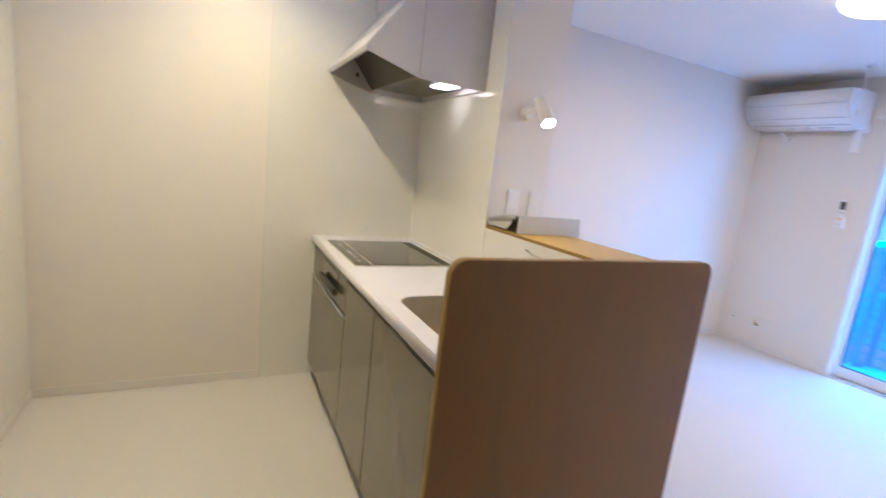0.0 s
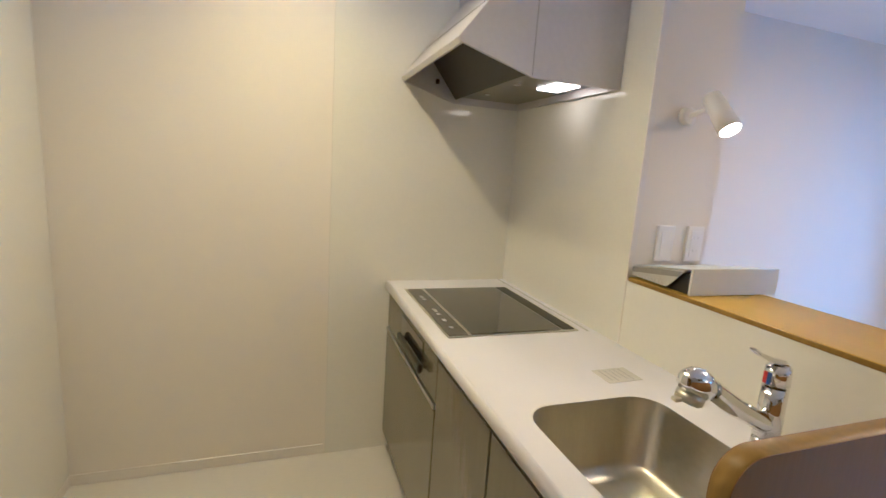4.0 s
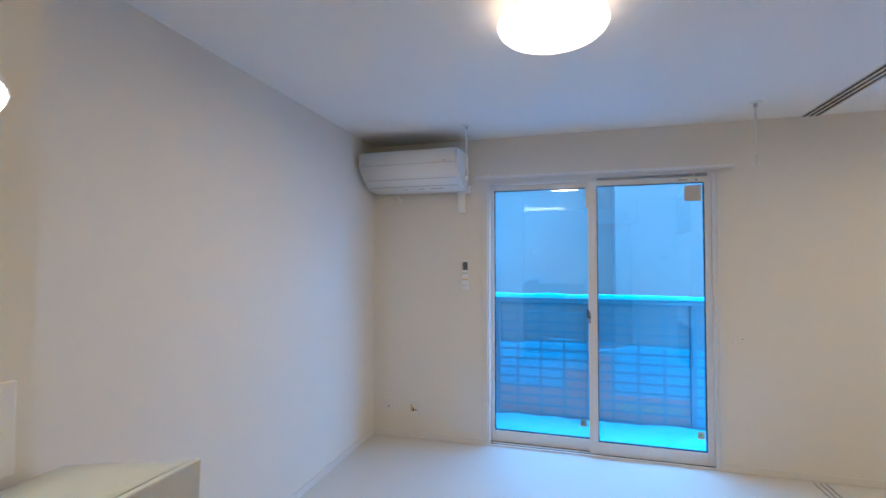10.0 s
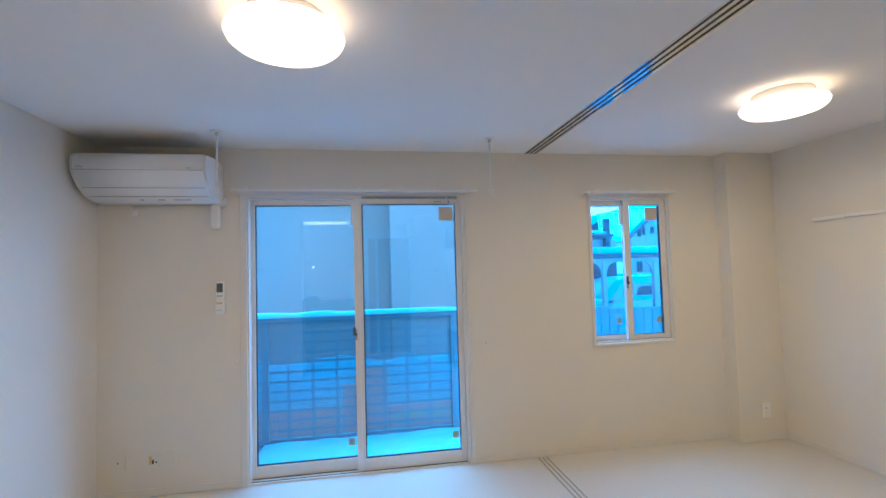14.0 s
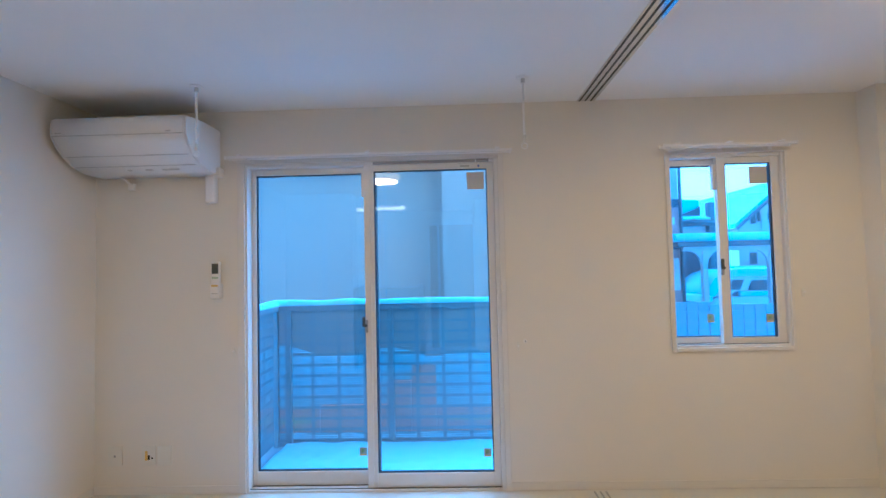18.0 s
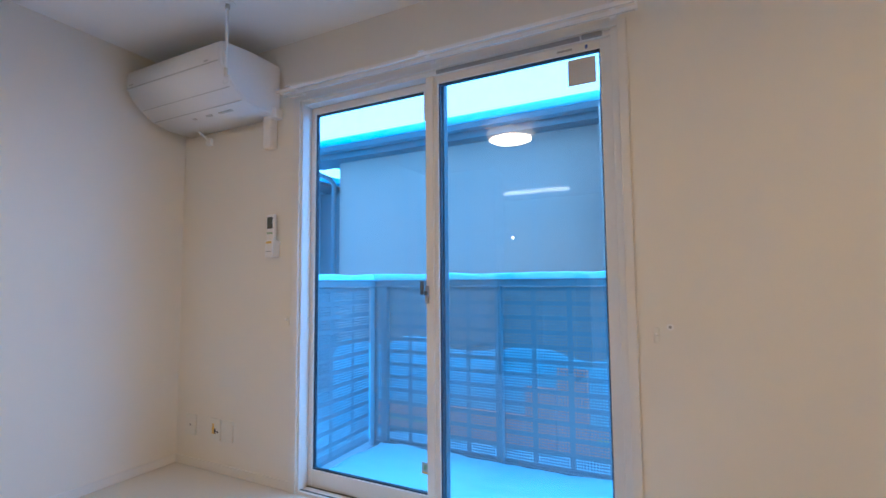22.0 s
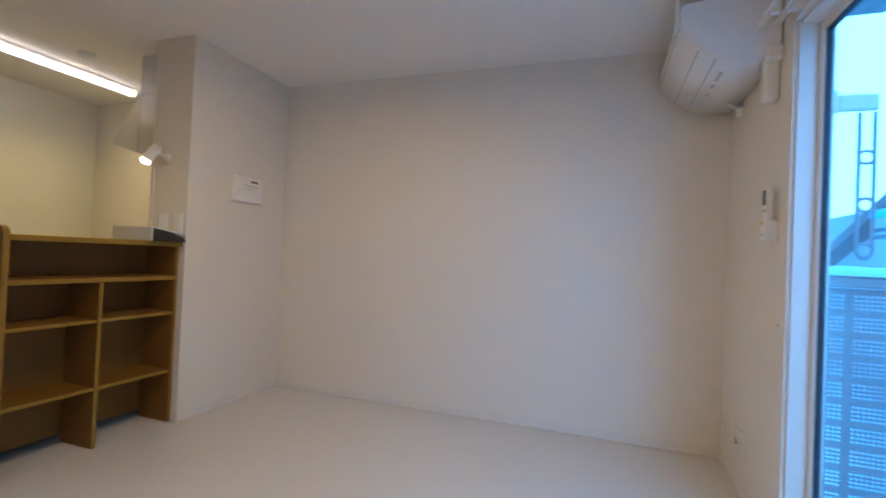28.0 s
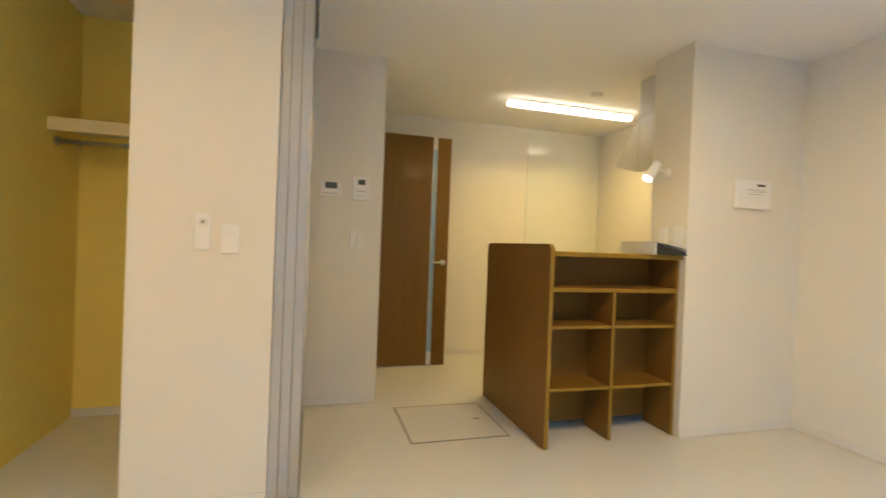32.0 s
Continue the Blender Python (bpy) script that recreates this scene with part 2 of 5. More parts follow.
def cyl(p0, p1, r0, r1=None, n=20, bev=0.0):
    bm = bmesh.new()
    p0, p1 = Vector(p0), Vector(p1)
    d = p1 - p0
    m = Matrix.Translation((p0 + p1) / 2) @ d.to_track_quat("Z", "Y").to_matrix().to_4x4()
    bmesh.ops.create_cone(bm, cap_ends=True, segments=n, radius1=r0, radius2=r0 if r1 is None else r1, depth=d.length, matrix=m)
    if bev:
        caps = [e for f in bm.faces if len(f.verts) > 4 for e in f.edges]
        bmesh.ops.bevel(bm, geom=caps, offset=bev, segments=2, affect="EDGES")
    for f in bm.faces:
        f.smooth = len(f.verts) == 4
    return bm


def prism(poly, a, b, axis="x", bev=0.0, smooth=False):
    """A polygon of (u, v) drawn out along an axis from a to b. x: (y, z); y: (x, z); z: (x, y)."""
    bm = bmesh.new()
    put = {"x": lambda u, v, w: (w, u, v), "y": lambda u, v, w: (u, w, v), "z": lambda u, v, w: (u, v, w)}[axis]
    lo = [bm.verts.new(put(u, v, a)) for u, v in poly]
    hi = [bm.verts.new(put(u, v, b)) for u, v in poly]
    n = len(poly)
    bm.faces.new(lo)
    bm.faces.new(hi)
    for i in range(n):
        f = bm.faces.new((lo[i], lo[(i + 1) % n], hi[(i + 1) % n], hi[i]))
        f.smooth = smooth
    bmesh.ops.recalc_face_normals(bm, faces=bm.faces)
    if bev:
        bmesh.ops.bevel(bm, geom=[e for e in bm.edges], offset=bev, segments=2, affect="EDGES")
    return bm


def lathe(profile, centre, n=48, axis="z"):
    """A profile of (r, h) turned about a vertical line."""
    bm = bmesh.new()
    rings = []
    for r, h in profile:
        rings.append([bm.verts.new((centre[0] + r * math.cos(2 * math.pi * k / n), centre[1] + r * math.sin(2 * math.pi * k / n), centre[2] + h)) for k in range(n)] if r > 1e-6 else [bm.verts.new((centre[0], centre[1], centre[2] + h))])
    for a, b in zip(rings, rings[1:]):
        for k in range(n):
            vs = [a[k % len(a)], a[(k + 1) % len(a)], b[(k + 1) % len(b)], b[k % len(b)]]
            vs = list(dict.fromkeys(vs))
            if len(vs) > 2:
                bm.faces.new(vs).smooth = True
    bmesh.ops.recalc_face_normals(bm, faces=bm.faces)
    return bm


def merge(*bms):
    out = bmesh.new()
    for b in bms:
        me = bpy.data.meshes.new("tmp")
        b.to_mesh(me)
        b.free()
        out.from_mesh(me)
        bpy.data.meshes.remove(me)
    return out


def tube(points, r, name="tube", n=8):
    """A round tube along points, as a bmesh."""
    cu = bpy.data.curves.new(name, "CURVE")
    cu.dimensions, cu.bevel_depth, cu.bevel_resolution, cu.use_fill_caps = "3D", r, 3, True
    sp = cu.splines.new("POLY")
    sp.points.add(len(points) - 1)
    for p, q in zip(sp.points, points):
        p.co = (*q, 1)
    ob = bpy.data.objects.new(name, cu)
    me = ob.to_mesh()
    bm = bmesh.new()
    bm.from_mesh(me)
    ob.to_mesh_clear()
    bpy.data.objects.remove(ob)
    bpy.data.curves.remove(cu)
    for f in bm.faces:
        f.smooth = True
    return bm


def mesh_of(name, bm, material):
    me = bpy.data.meshes.new(name)
    bm.to_mesh(me)
    bm.free()
    me.materials.append(material)
    return me


def thing(name, at, label, category, group="", kind=""):
    ob = new(name)
    ob.location = at
    ob.empty_display_size = 0.1
    bpy.context.view_layer.update()
    return tagged(ob, label, category, group, kind)


def root_of(ob):
    while ob.parent:
        ob = ob.parent
    return ob


def part(name, bm, material, parent, label="", kind=""):
    """A bmesh in world coordinates as one mesh under a thing or a part."""
    base = root_of(parent).location
    bmesh.ops.translate(bm, vec=-base, verts=bm.verts)
    ob = new(name, mesh_of(name, bm, material))
    ob.parent = parent
    return tagged(ob, label, "", "", kind)


def solid(name, bm, material, label, category, group="", kind=""):
    return tagged(new(name, mesh_of(name, bm, material)), label, category, group, kind)


# ---- structure ----
H = 2.4
LO, HI = -0.12, 2.52
solid("floor", bx((-0.12, 5.37, -5.48, 0.0, -0.12, 0.0)), M_FLOOR, "plain cream flooring with a faint sheen", "floor", kind="structure")
solid("ceiling", bx((-0.12, 5.37, -5.48, 0.12, H, HI)), M_CEIL, "white papered flat ceiling", "ceiling", kind="structure")
solid("wall_west", bx((-0.12, 0, -5.48, 0.12, LO, H)), M_WALL, "plain white papered long wall", "wall", kind="structure")
solid("wall_east", bx((5.25, 5.37, -5.48, 0.12, LO, H)), M_WALL, "plain white papered bedroom wall", "wall", kind="structure")
WX0, WX1, WZ1 = 0.966, 2.572, 2.052
SX0, SX1, SZ0, SZ1 = 3.632, 4.335, 0.846, 2.040
solid("wall_north", bx((0, WX0, 0, 0.12, LO, H), (WX0, WX1, 0, 0.12, WZ1, H), (WX0, WX1, 0, 0.12, LO, 0.0), (WX1, SX0, 0, 0.12, LO, H),
    (SX0, SX1, 0, 0.12, LO, SZ0), (SX0, SX1, 0, 0.12, SZ1, H), (SX1, 5.25, 0, 0.12, LO, H)), M_WALL, "white papered wall with two window openings", "wall", kind="structure")
# Unseen wall added over the room; it keeps sky light off the balcony.
solid("unseen_shade_wall", bx((-0.12, 5.37, 0.0, 0.12, 2.52, 5.3)), M_WALL, "plain unseen wall added above to shade the balcony", "wall", kind="structure")
solid("column", bx((4.80, 5.25, -0.13, 0, 0, H)), M_WALL, "white papered column boxed out in the corner", "column", kind="structure")
solid("wing_wall", bx((0, 0.903, -3.425, -3.113, 0, H)), M_WALL, "short white papered wall between kitchen and living room", "wall", kind="structure")
solid("wall_south", bx((0, 2.62, -5.48, -5.36, 0, H)), M_WALL, "white papered kitchen wall behind the door", "wall", kind="structure")
solid("wall_passage", bx((2.620, 2.73, -4.985, -4.084, 2.12, H), (2.620, 2.73, -5.48, -4.985, 0, H)), M_WALL, "white papered wall with the kitchen doorway", "wall", kind="structure")
solid("wall_stub", bx((2.620, 3.213, -4.084, -4.044, 0, H), (2.80, 3.213, -4.15, -4.084, 0, H)), M_WALL, "white papered wall that carries the control panels", "wall", kind="structure")
solid("wall_closet_side", bx((3.229, 3.345, -4.15, -2.89, 0, H)), M_WALL, "white papered wall beside the stacked doors", "wall", kind="structure")
solid("wall_closet_front", bx((3.345, 3.768, -3.01, -2.89, 0, H)), M_WALL, "white papered wall with switches beside the closet", "wall", kind="structure")
solid("wall_closet_back", bx((3.345, 4.55, -4.20, -4.08, 0, H)), M_CLOSET, "yellow papered back wall of the closet", "wall", kind="structure")
solid("wall_closet_end", bx((4.43, 4.55, -4.08, -2.89, 0, H)), M_CLOSET, "yellow papered end wall of the closet", "wall", kind="structure")
solid("wall_bedroom_south", bx((4.55, 5.25, -3.01, -2.89, 0, H)), M_WALL, "plain white papered bedroom wall", "wall", kind="structure")
solid("wall_hall_end", bx((3.80, 3.92, -5.48, -4.20, 0, H)), M_WALL, "plain white hall wall", "wall", kind="structure")
solid("wall_hall_south", bx((2.73, 3.80, -5.48, -5.36, 0, H)), M_WALL, "plain white hall wall", "wall", kind="structure")
solid("wall_hall_north", bx((3.345, 3.80, -4.32, -4.20, 0, H)), M_WALL, "plain white hall wall", "wall", kind="structure")
bb = thing("baseboard", (0, 0, 0), "low white baseboard along the walls", "baseboard", kind="structure")
for x0, x1, y0, y1 in ((0, 0.006, -3.113, 0), (0.006, 0.920, -0.006, 0), (2.606, 4.80, -0.006, 0), (0.006, 0.903, -3.113, -3.107), (0, 0.006, -5.36, -4.325), (0.006, 2.614, -5.36, -5.354),
        (2.620, 3.09, -4.044, -4.038), (4.80, 5.25, -0.136, -0.13), (5.244, 5.25, -2.89, -0.136), (3.229, 3.768, -2.89, -2.884), (3.351, 4.43, -4.08, -4.074), (2.614, 2.62, -5.354, -4.94)):
    part("trim", bx((x0, x1, y0, y1, 0.002, 0.05)), M_TRIM, bb)
pan = thing("kitchen_panel", (0, -3.47, 0), "glossy off-white kitchen wall panel", "wall panel", kind="structure")
part("panel_sheet", bx((0.0, 0.006, -4.315, -3.431, 0.0, H)), M_KPANEL, pan)
part("panel_sheet", bx((0.006, 0.900, -3.431, -3.425, 0.80, H)), M_KPANEL, pan)
part("panel_sheet", bx((0.002, 0.885, -5.36, -5.355, 0.0, H)), M_KPANEL, pan)
part("edge_strip", bx((0.885, 0.889, -5.36, -5.3565, 0.0, H)), M_ALU, pan)
part("edge_strip", bx((0.900, 0.906, -3.433, -3.410, 0.80, H)), M_TRIM, pan)

# ---- tracks for the sliding partition ----
ct = thing("ceiling_track", (3.15, -1.5, H), "white and grey triple ceiling track for sliding doors", "track", kind="structure")
part("track_body", bx((3.080, 3.190, -3.90, -0.002, H - 0.004, H)), M_TRACK, ct)
for k in range(3):
    x = 3.086 + 0.035 * k
    part("groove", bx((x + 0.006, x + 0.015, -3.89, -0.004, H - 0.0065, H - 0.0035)), M_GROOVE, ct)
ft = thing("floor_track", (3.15, -1.5, 0), "three thin grey guide rails let into the floor", "track", kind="structure")
for k in range(3):
    x = 3.093 + 0.034 * k
    part("guide_rail", bx((x, x + 0.009, -3.9, -0.03, 0.0005, 0.004)), M_RAIL, ft)


# ---- windows ----
def sash(win, x0, x1, z0, z1, y, left, right, top, bottom):
    """A white sash at depth y with its pane, and its four frame widths."""
    d = 0.034
    gx0, gx1, gz0, gz1 = x0 + left, x1 - right, z0 + bottom, z1 - top
    s = part("sash", bx((x0, gx0, y, y + d, z0, z1), (gx1, x1, y, y + d, z0, z1), (gx0, gx1, y + 0.001, y + d, z0, gz0), (gx0, gx1, y + 0.001, y + d, gz1, z1), bev=0.003), M_PVC, win)
    part("gasket", bx((gx0, gx0 + 0.006, y + 0.008, y + 0.028, gz0, gz1), (gx1 - 0.006, gx1, y + 0.008, y + 0.028, gz0, gz1), (gx0 + 0.006, gx1 - 0.006, y + 0.008, y + 0.028, gz0, gz0 + 0.006), (gx0 + 0.006, gx1 - 0.006, y + 0.008, y + 0.028, gz1 - 0.006, gz1)), M_GASKET, s)
    p = part("pane", bx((gx0 + 0.004, gx1 - 0.004, y + 0.015, y + 0.021, gz0 + 0.004, gz1 - 0.004)), M_GLASS, s, "clear window glass")
    p.visible_shadow = False
    return s, (gx0, gx1, gz0, gz1)


def sticker(s, x, y, z):
    part("sticker", bx((x, x + 0.045, y - 0.002, y - 0.0005, z, z + 0.05)), M_TEAL, s, "small pale label on the glass")
    part("sticker_band", bx((x + 0.002, x + 0.043, y - 0.003, y - 0.0021, z, z + 0.008)), M_YELLOW, s)
    part("sticker_band", bx((x + 0.012, x + 0.020, y - 0.003, y - 0.0021, z + 0.016, z + 0.040), (x + 0.020, x + 0.032, y - 0.003, y - 0.0021, z + 0.034, z + 0.040), (x + 0.020, x + 0.032, y - 0.003, y - 0.0021, z + 0.024, z + 0.029), (x + 0.028, x + 0.032, y - 0.003, y - 0.0021, z + 0.029, z + 0.034)), M_GREEN, s)


def window(name, x0, x1, z0, z1, label, cas, left_sash, right_sash, base, door):
    """A sliding window. left_sash and right_sash: (x0, x1, left width, right width); base: sash bottom rail."""
    w = thing(name, ((x0 + x1) / 2, 0.06, z0), label, "window", kind="structure")
    c = cas
    bot = z0 - (0 if door else c)
    part("casing", bx((x0 - c, x0, -0.012, 0.0, bot, z1 + c * 0.5), (x1, x1 + c * 0.7, -0.012, 0.0, bot, z1 + c * 0.5), (x0, x1, -0.012, 0.0, z1, z1 + c * 0.5), *(() if door else ((x0, x1, -0.016, 0.0, z0 - c * 0.8, z0),)), bev=0.002), M_TRIM, w)
    f = 0.014
    part("window_frame", bx((x0, left_sash[0] - 0.001, 0.0, 0.115, z0, z1), (right_sash[1] + 0.001, x1, 0.0, 0.115, z0, z1), (x0 + f, x1 - f, 0.010, 0.115, z1 - 0.020, z1), (x0 + f, x1 - f, 0.0, 0.115, z0, z0 + f), bev=0.002), M_PVC, w)
    part("track_slot", bx((x0 + f, x1 - f, 0.012, 0.020, z0 + f, z0 + f + 0.003), (x0 + f, x1 - f, 0.058, 0.064, z0 + f, z0 + f + 0.003)), M_GROOVE, w)
    za, zb = z0 + f, z1 - 0.020
    out, go = sash(w, left_sash[0], left_sash[1], za, zb, 0.066, left_sash[2], left_sash[3], 0.039, base)
    inn, gi = sash(w, right_sash[0], right_sash[1], za, zb, 0.024, right_sash[2], right_sash[3], 0.037, base)
    part("outer_profile", bx((left_sash[1] - 0.012, left_sash[1] + 0.003, 0.0635, 0.1025, za + 0.002, zb - 0.002), bev=0.0015), M_SASHALU, out, "dark metal edge of the outer sash")
    mid = right_sash[0]
    part("meeting_cover", bx((mid - 0.002, mid + right_sash[2] * 0.62, 0.016, 0.024, za, zb), bev=0.002), M_PVC, inn)
    part("top_block", bx((mid - 0.020, mid + 0.002, 0.030, 0.060, zb - 0.20, zb - 0.04), bev=0.003), M_PVC, inn)
    hz = 1.02 if door else 1.33
    lock = part("crescent_lock", bx((mid - 0.004, mid + 0.014, 0.004, 0.016, hz - 0.045, hz + 0.035), bev=0.003), M_PRINT, inn, "grey crescent lock")
    part("lever", merge(cyl((mid + 0.004, 0.004, hz), (mid + 0.004, -0.012, hz), 0.009, n=12), bx((mid - 0.016, mid + 0.002, -0.020, -0.010, hz - 0.005, hz + 0.055), bev=0.003)), M_SCREEN, lock)
    for s, g, y in ((out, (0, right_sash[0] - 0.020, go[2]), 0.081), (inn, (0, gi[1] - 0.016, gi[2]), 0.039)):
        sticker(s, g[1] - 0.045, y, g[2] + 0.090)
    part("mark_sheet", bx((gi[1] - 0.128, gi[1] - 0.018, 0.034, 0.0365, gi[3] - 0.132, gi[3] - 0.022)), M_MARK, inn, "pale square label in the pane corner")
    if door:
        vent = part("vent_strip", bx((mid + 0.062, right_sash[1] - 0.115, 0.003, 0.0095, z1 - 0.019, z1 - 0.003)), M_PRINT, w, "grey ventilation strip")
        for k in range(60):
            x = mid + 0.068 + 0.0102 * k
            part("vent_fin", bx((x, x + 0.004, 0.001, 0.003, z1 - 0.018, z1 - 0.004)), M_RAIL, vent)
        part("vent_knob", bx((right_sash[1] - 0.108, right_sash[1] - 0.030, -0.004, 0.0095, z1 - 0.020, z1 - 0.002), bev=0.002), M_PRINT, w)
        part("vent_print", bx((right_sash[1] - 0.21, right_sash[1] - 0.15, 0.0225, 0.0238, zb - 0.024, zb - 0.016)), M_RAIL, inn)
        part("vent_print", bx((right_sash[1] - 0.098, right_sash[1] - 0.088, 0.0225, 0.0238, zb - 0.028, zb - 0.014)), M_BLUE, inn)
    return w


window("window_1", WX0, WX1, 0.0, WZ1, "white framed sliding balcony window, closed", 0.046, (0.980, 1.790, 0.028, 0.046), (1.722, 2.546, 0.061, 0.042), 0.087, True)
window("window_2", SX0, SX1, SZ0, SZ1, "small white framed sliding bedroom window, closed", 0.026, (3.641, 4.004, 0.025, 0.040), (3.936, 4.322, 0.056, 0.050), 0.038, False)


def curtain_rail(x0, x1, z):
    r = thing("curtain_rail", ((x0 + x1) / 2, 0, z), "white double curtain rail above a window", "curtain rail")
    for y, zz in ((-0.055, z), (-0.115, z - 0.004)):
        part("rail", bx((x0, x1, y - 0.007, y + 0.007, zz, zz + 0.016), bev=0.002), M_PLASTIC, r)
        part("glide_slot", bx((x0, x1, y - 0.003, y + 0.003, zz - 0.0012, zz - 0.0002)), M_GAP, r)
        part("end_cap", bx((x0 - 0.008, x0, y - 0.009, y + 0.009, zz - 0.002, zz + 0.018), bev=0.002), M_PLASTIC, r)
        part("end_cap", bx((x1, x1 + 0.008, y - 0.009, y + 0.009, zz - 0.002, zz + 0.018), bev=0.002), M_PLASTIC, r)
        part("runner", bx((x0 + 0.03, x0 + 0.13, y - 0.006, y + 0.006, zz - 0.012, zz), bev=0.002), M_IVORY, r)
    for x in (x0 + 0.08, (x0 + x1) / 2, x1 - 0.08):
        part("bracket", bx((x - 0.012, x + 0.012, -0.125, 0.0, z + 0.016, z + 0.022), (x - 0.012, x + 0.012, -0.006, 0.0, z - 0.015, z + 0.016)), M_PLASTIC, r)


curtain_rail(0.900, 2.642, 2.070)
curtain_rail(3.565, 4.335, 2.064)

# ---- kitchen ----
KX1, KF, KB = 1.781, -4.050, -3.431
wt = thing("worktop", (0.9, -3.78, 0.835), "white kitchen worktop with a rounded front edge", "worktop")
SKX0, SKX1, SKY0, SKY1 = 1.228, 1.720, -3.972, -3.598


def rounded(x0, x1, y0, y1, r, n=6):
    pts = []
    for cx, cy, a0 in ((x1 - r, y1 - r, 0), (x0 + r, y1 - r, 90), (x0 + r, y0 + r, 180), (x1 - r, y0 + r, 270)):
        pts += [(cx + r * math.cos(radians(a0 + 90 * k / n)), cy + r * math.sin(radians(a0 + 90 * k / n))) for k in range(n + 1)]
    return pts


hole = rounded(SKX0, SKX1, SKY0, SKY1, 0.075)
slab = bmesh.new()
for loop in ([(0.007, KF + 0.012), (KX1, KF + 0.012), (KX1, KB), (0.007, KB)], hole):
    vs = [slab.verts.new((u, v, 0.872)) for u, v in loop]
    for i in range(len(vs)):
        slab.edges.new((vs[i], vs[(i + 1) % len(vs)]))
bmesh.ops.triangle_fill(slab, use_beauty=True, edges=slab.edges[:])
ex = bmesh.ops.extrude_face_region(slab, geom=slab.faces[:])
bmesh.ops.translate(slab, vec=(0, 0, -0.035), verts=[g for g in ex["geom"] if isinstance(g, bmesh.types.BMVert)])
bmesh.ops.recalc_face_normals(slab, faces=slab.faces)
part("slab", slab, M_TOP, wt)
part("front_edge", prism([(KF + 0.012, 0.872), (KF + 0.004, 0.865), (KF, 0.858), (KF, 0.838), (KF + 0.004, 0.834), (KF + 0.012, 0.833)], 0.007, KX1, "x", smooth=True), M_TOP, wt)
part("back_lip", bx((0.007, 0.78, KB - 0.032, KB - 0.026, 0.872, 0.874)), M_ALU, wt, "thin steel strip behind the hob")
part("splash_back", bx((0.9005, KX1, KB, KB + 0.0024, 0.872, 1.093)), M_KPANEL, wt, "glossy off-white upstand under the shelf")

sk = thing("sink", (1.48, -3.78, 0.68), "rounded brushed stainless steel kitchen sink", "sink")
bm = bmesh.new()
n = len(hole)
rings = []
for inset, z, r in ((0.0, 0.8705, 0.075), (0.004, 0.850, 0.075), (0.018, 0.705, 0.070), (0.035, 0.690, 0.062), (0.060, 0.684, 0.05)):
    rings.append([bm.verts.new((u, v, z)) for u, v in rounded(SKX0 + inset, SKX1 - inset, SKY0 + inset, SKY1 - inset, r)])
for a, b in zip(rings, rings[1:]):
    for i in range(n):
        bm.faces.new((a[i], b[i], b[(i + 1) % n], a[(i + 1) % n])).smooth = True
bm.faces.new(rings[-1])
bmesh.ops.recalc_face_normals(bm, faces=bm.faces)
for f in bm.faces:
    f.normal_flip()
part("basin", bm, M_STEEL, sk)
part("drain_ring", lathe([(0.0, 0.004), (0.045, 0.004), (0.060, 0.010), (0.068, 0.006), (0.070, 0.0)], (1.43, -3.745, 0.684), 32), M_CHROME, sk)
part("drain_cover", lathe([(0.0, 0.014), (0.036, 0.013), (0.040, 0.008)], (1.43, -3.745, 0.684), 32), M_STEEL, sk)
part("care_label", bx((1.475, 1.565, -3.6065, -3.6050, 0.795, 0.842)), M_CLEAR, sk, "printed care label on the basin wall")
part("label_print", bx((1.477, 1.496, -3.6082, -3.6072, 0.830, 0.841), (1.540, 1.563, -3.6082, -3.6072, 0.830, 0.840), (1.500, 1.536, -3.6082, -3.6072, 0.835, 0.838), (1.48, 1.52, -3.6082, -3.6072, 0.818, 0.821), (1.48, 1.545, -3.6082, -3.6072, 0.808, 0.810)), M_PRINT, sk)

hob = thing("induction_hob", (0.473, -3.737, 0.872), "black glass induction hob with a steel rim", "hob")
part("rim", bx((0.176, 0.774, -3.997, -3.497, 0.8722, 0.877), bev=0.002), M_STEEL, hob)
part("glass_top", bx((0.187, 0.763, -3.912, -3.564, 0.877, 0.8795)), M_IH, hob, "black glass cooking surface")
part("control_strip", bx((0.187, 0.763, -3.990, -3.923, 0.877, 0.879)), M_IH, hob, "black touch control strip")
part("exhaust_grille", bx((0.187, 0.763, -3.556, -3.508, 0.877, 0.8788)), M_BLACK, hob)
part("steel_band", bx((0.187, 0.763, -3.923, -3.912, 0.877, 0.8797)), M_STEEL, hob)
for x, w in ((0.30, 0.028), (0.34, 0.02), (0.48, 0.04), (0.535, 0.02), (0.60, 0.028), (0.68, 0.02)):
    part("control_mark", bx((x, x + w, -3.965, -3.951, 0.8792, 0.8798)), M_PAPER, hob)

lab = thing("worktop_label", (1.115, -3.605, 0.8725), "clear printed care label stuck on the worktop", "label")
turn = Matrix.Translation((1.116, -3.608, 0.8725)) @ Matrix.Rotation(radians(1), 4, "Z")
for nm, ma, bs in (("sheet", M_CLEAR, [(-0.040, 0.040, -0.057, 0.057, 0, 0.0008)]), ("print_line", M_PRINT, [(-0.035, 0.035 - 0.008 * (k % 3), 0.030 - 0.017 * k, 0.033 - 0.017 * k, 0.0009, 0.0011) for k in range(5)])):
    b = bx(*bs)
    bmesh.ops.transform(b, matrix=turn, verts=b.verts)
    part(nm, b, ma, lab)

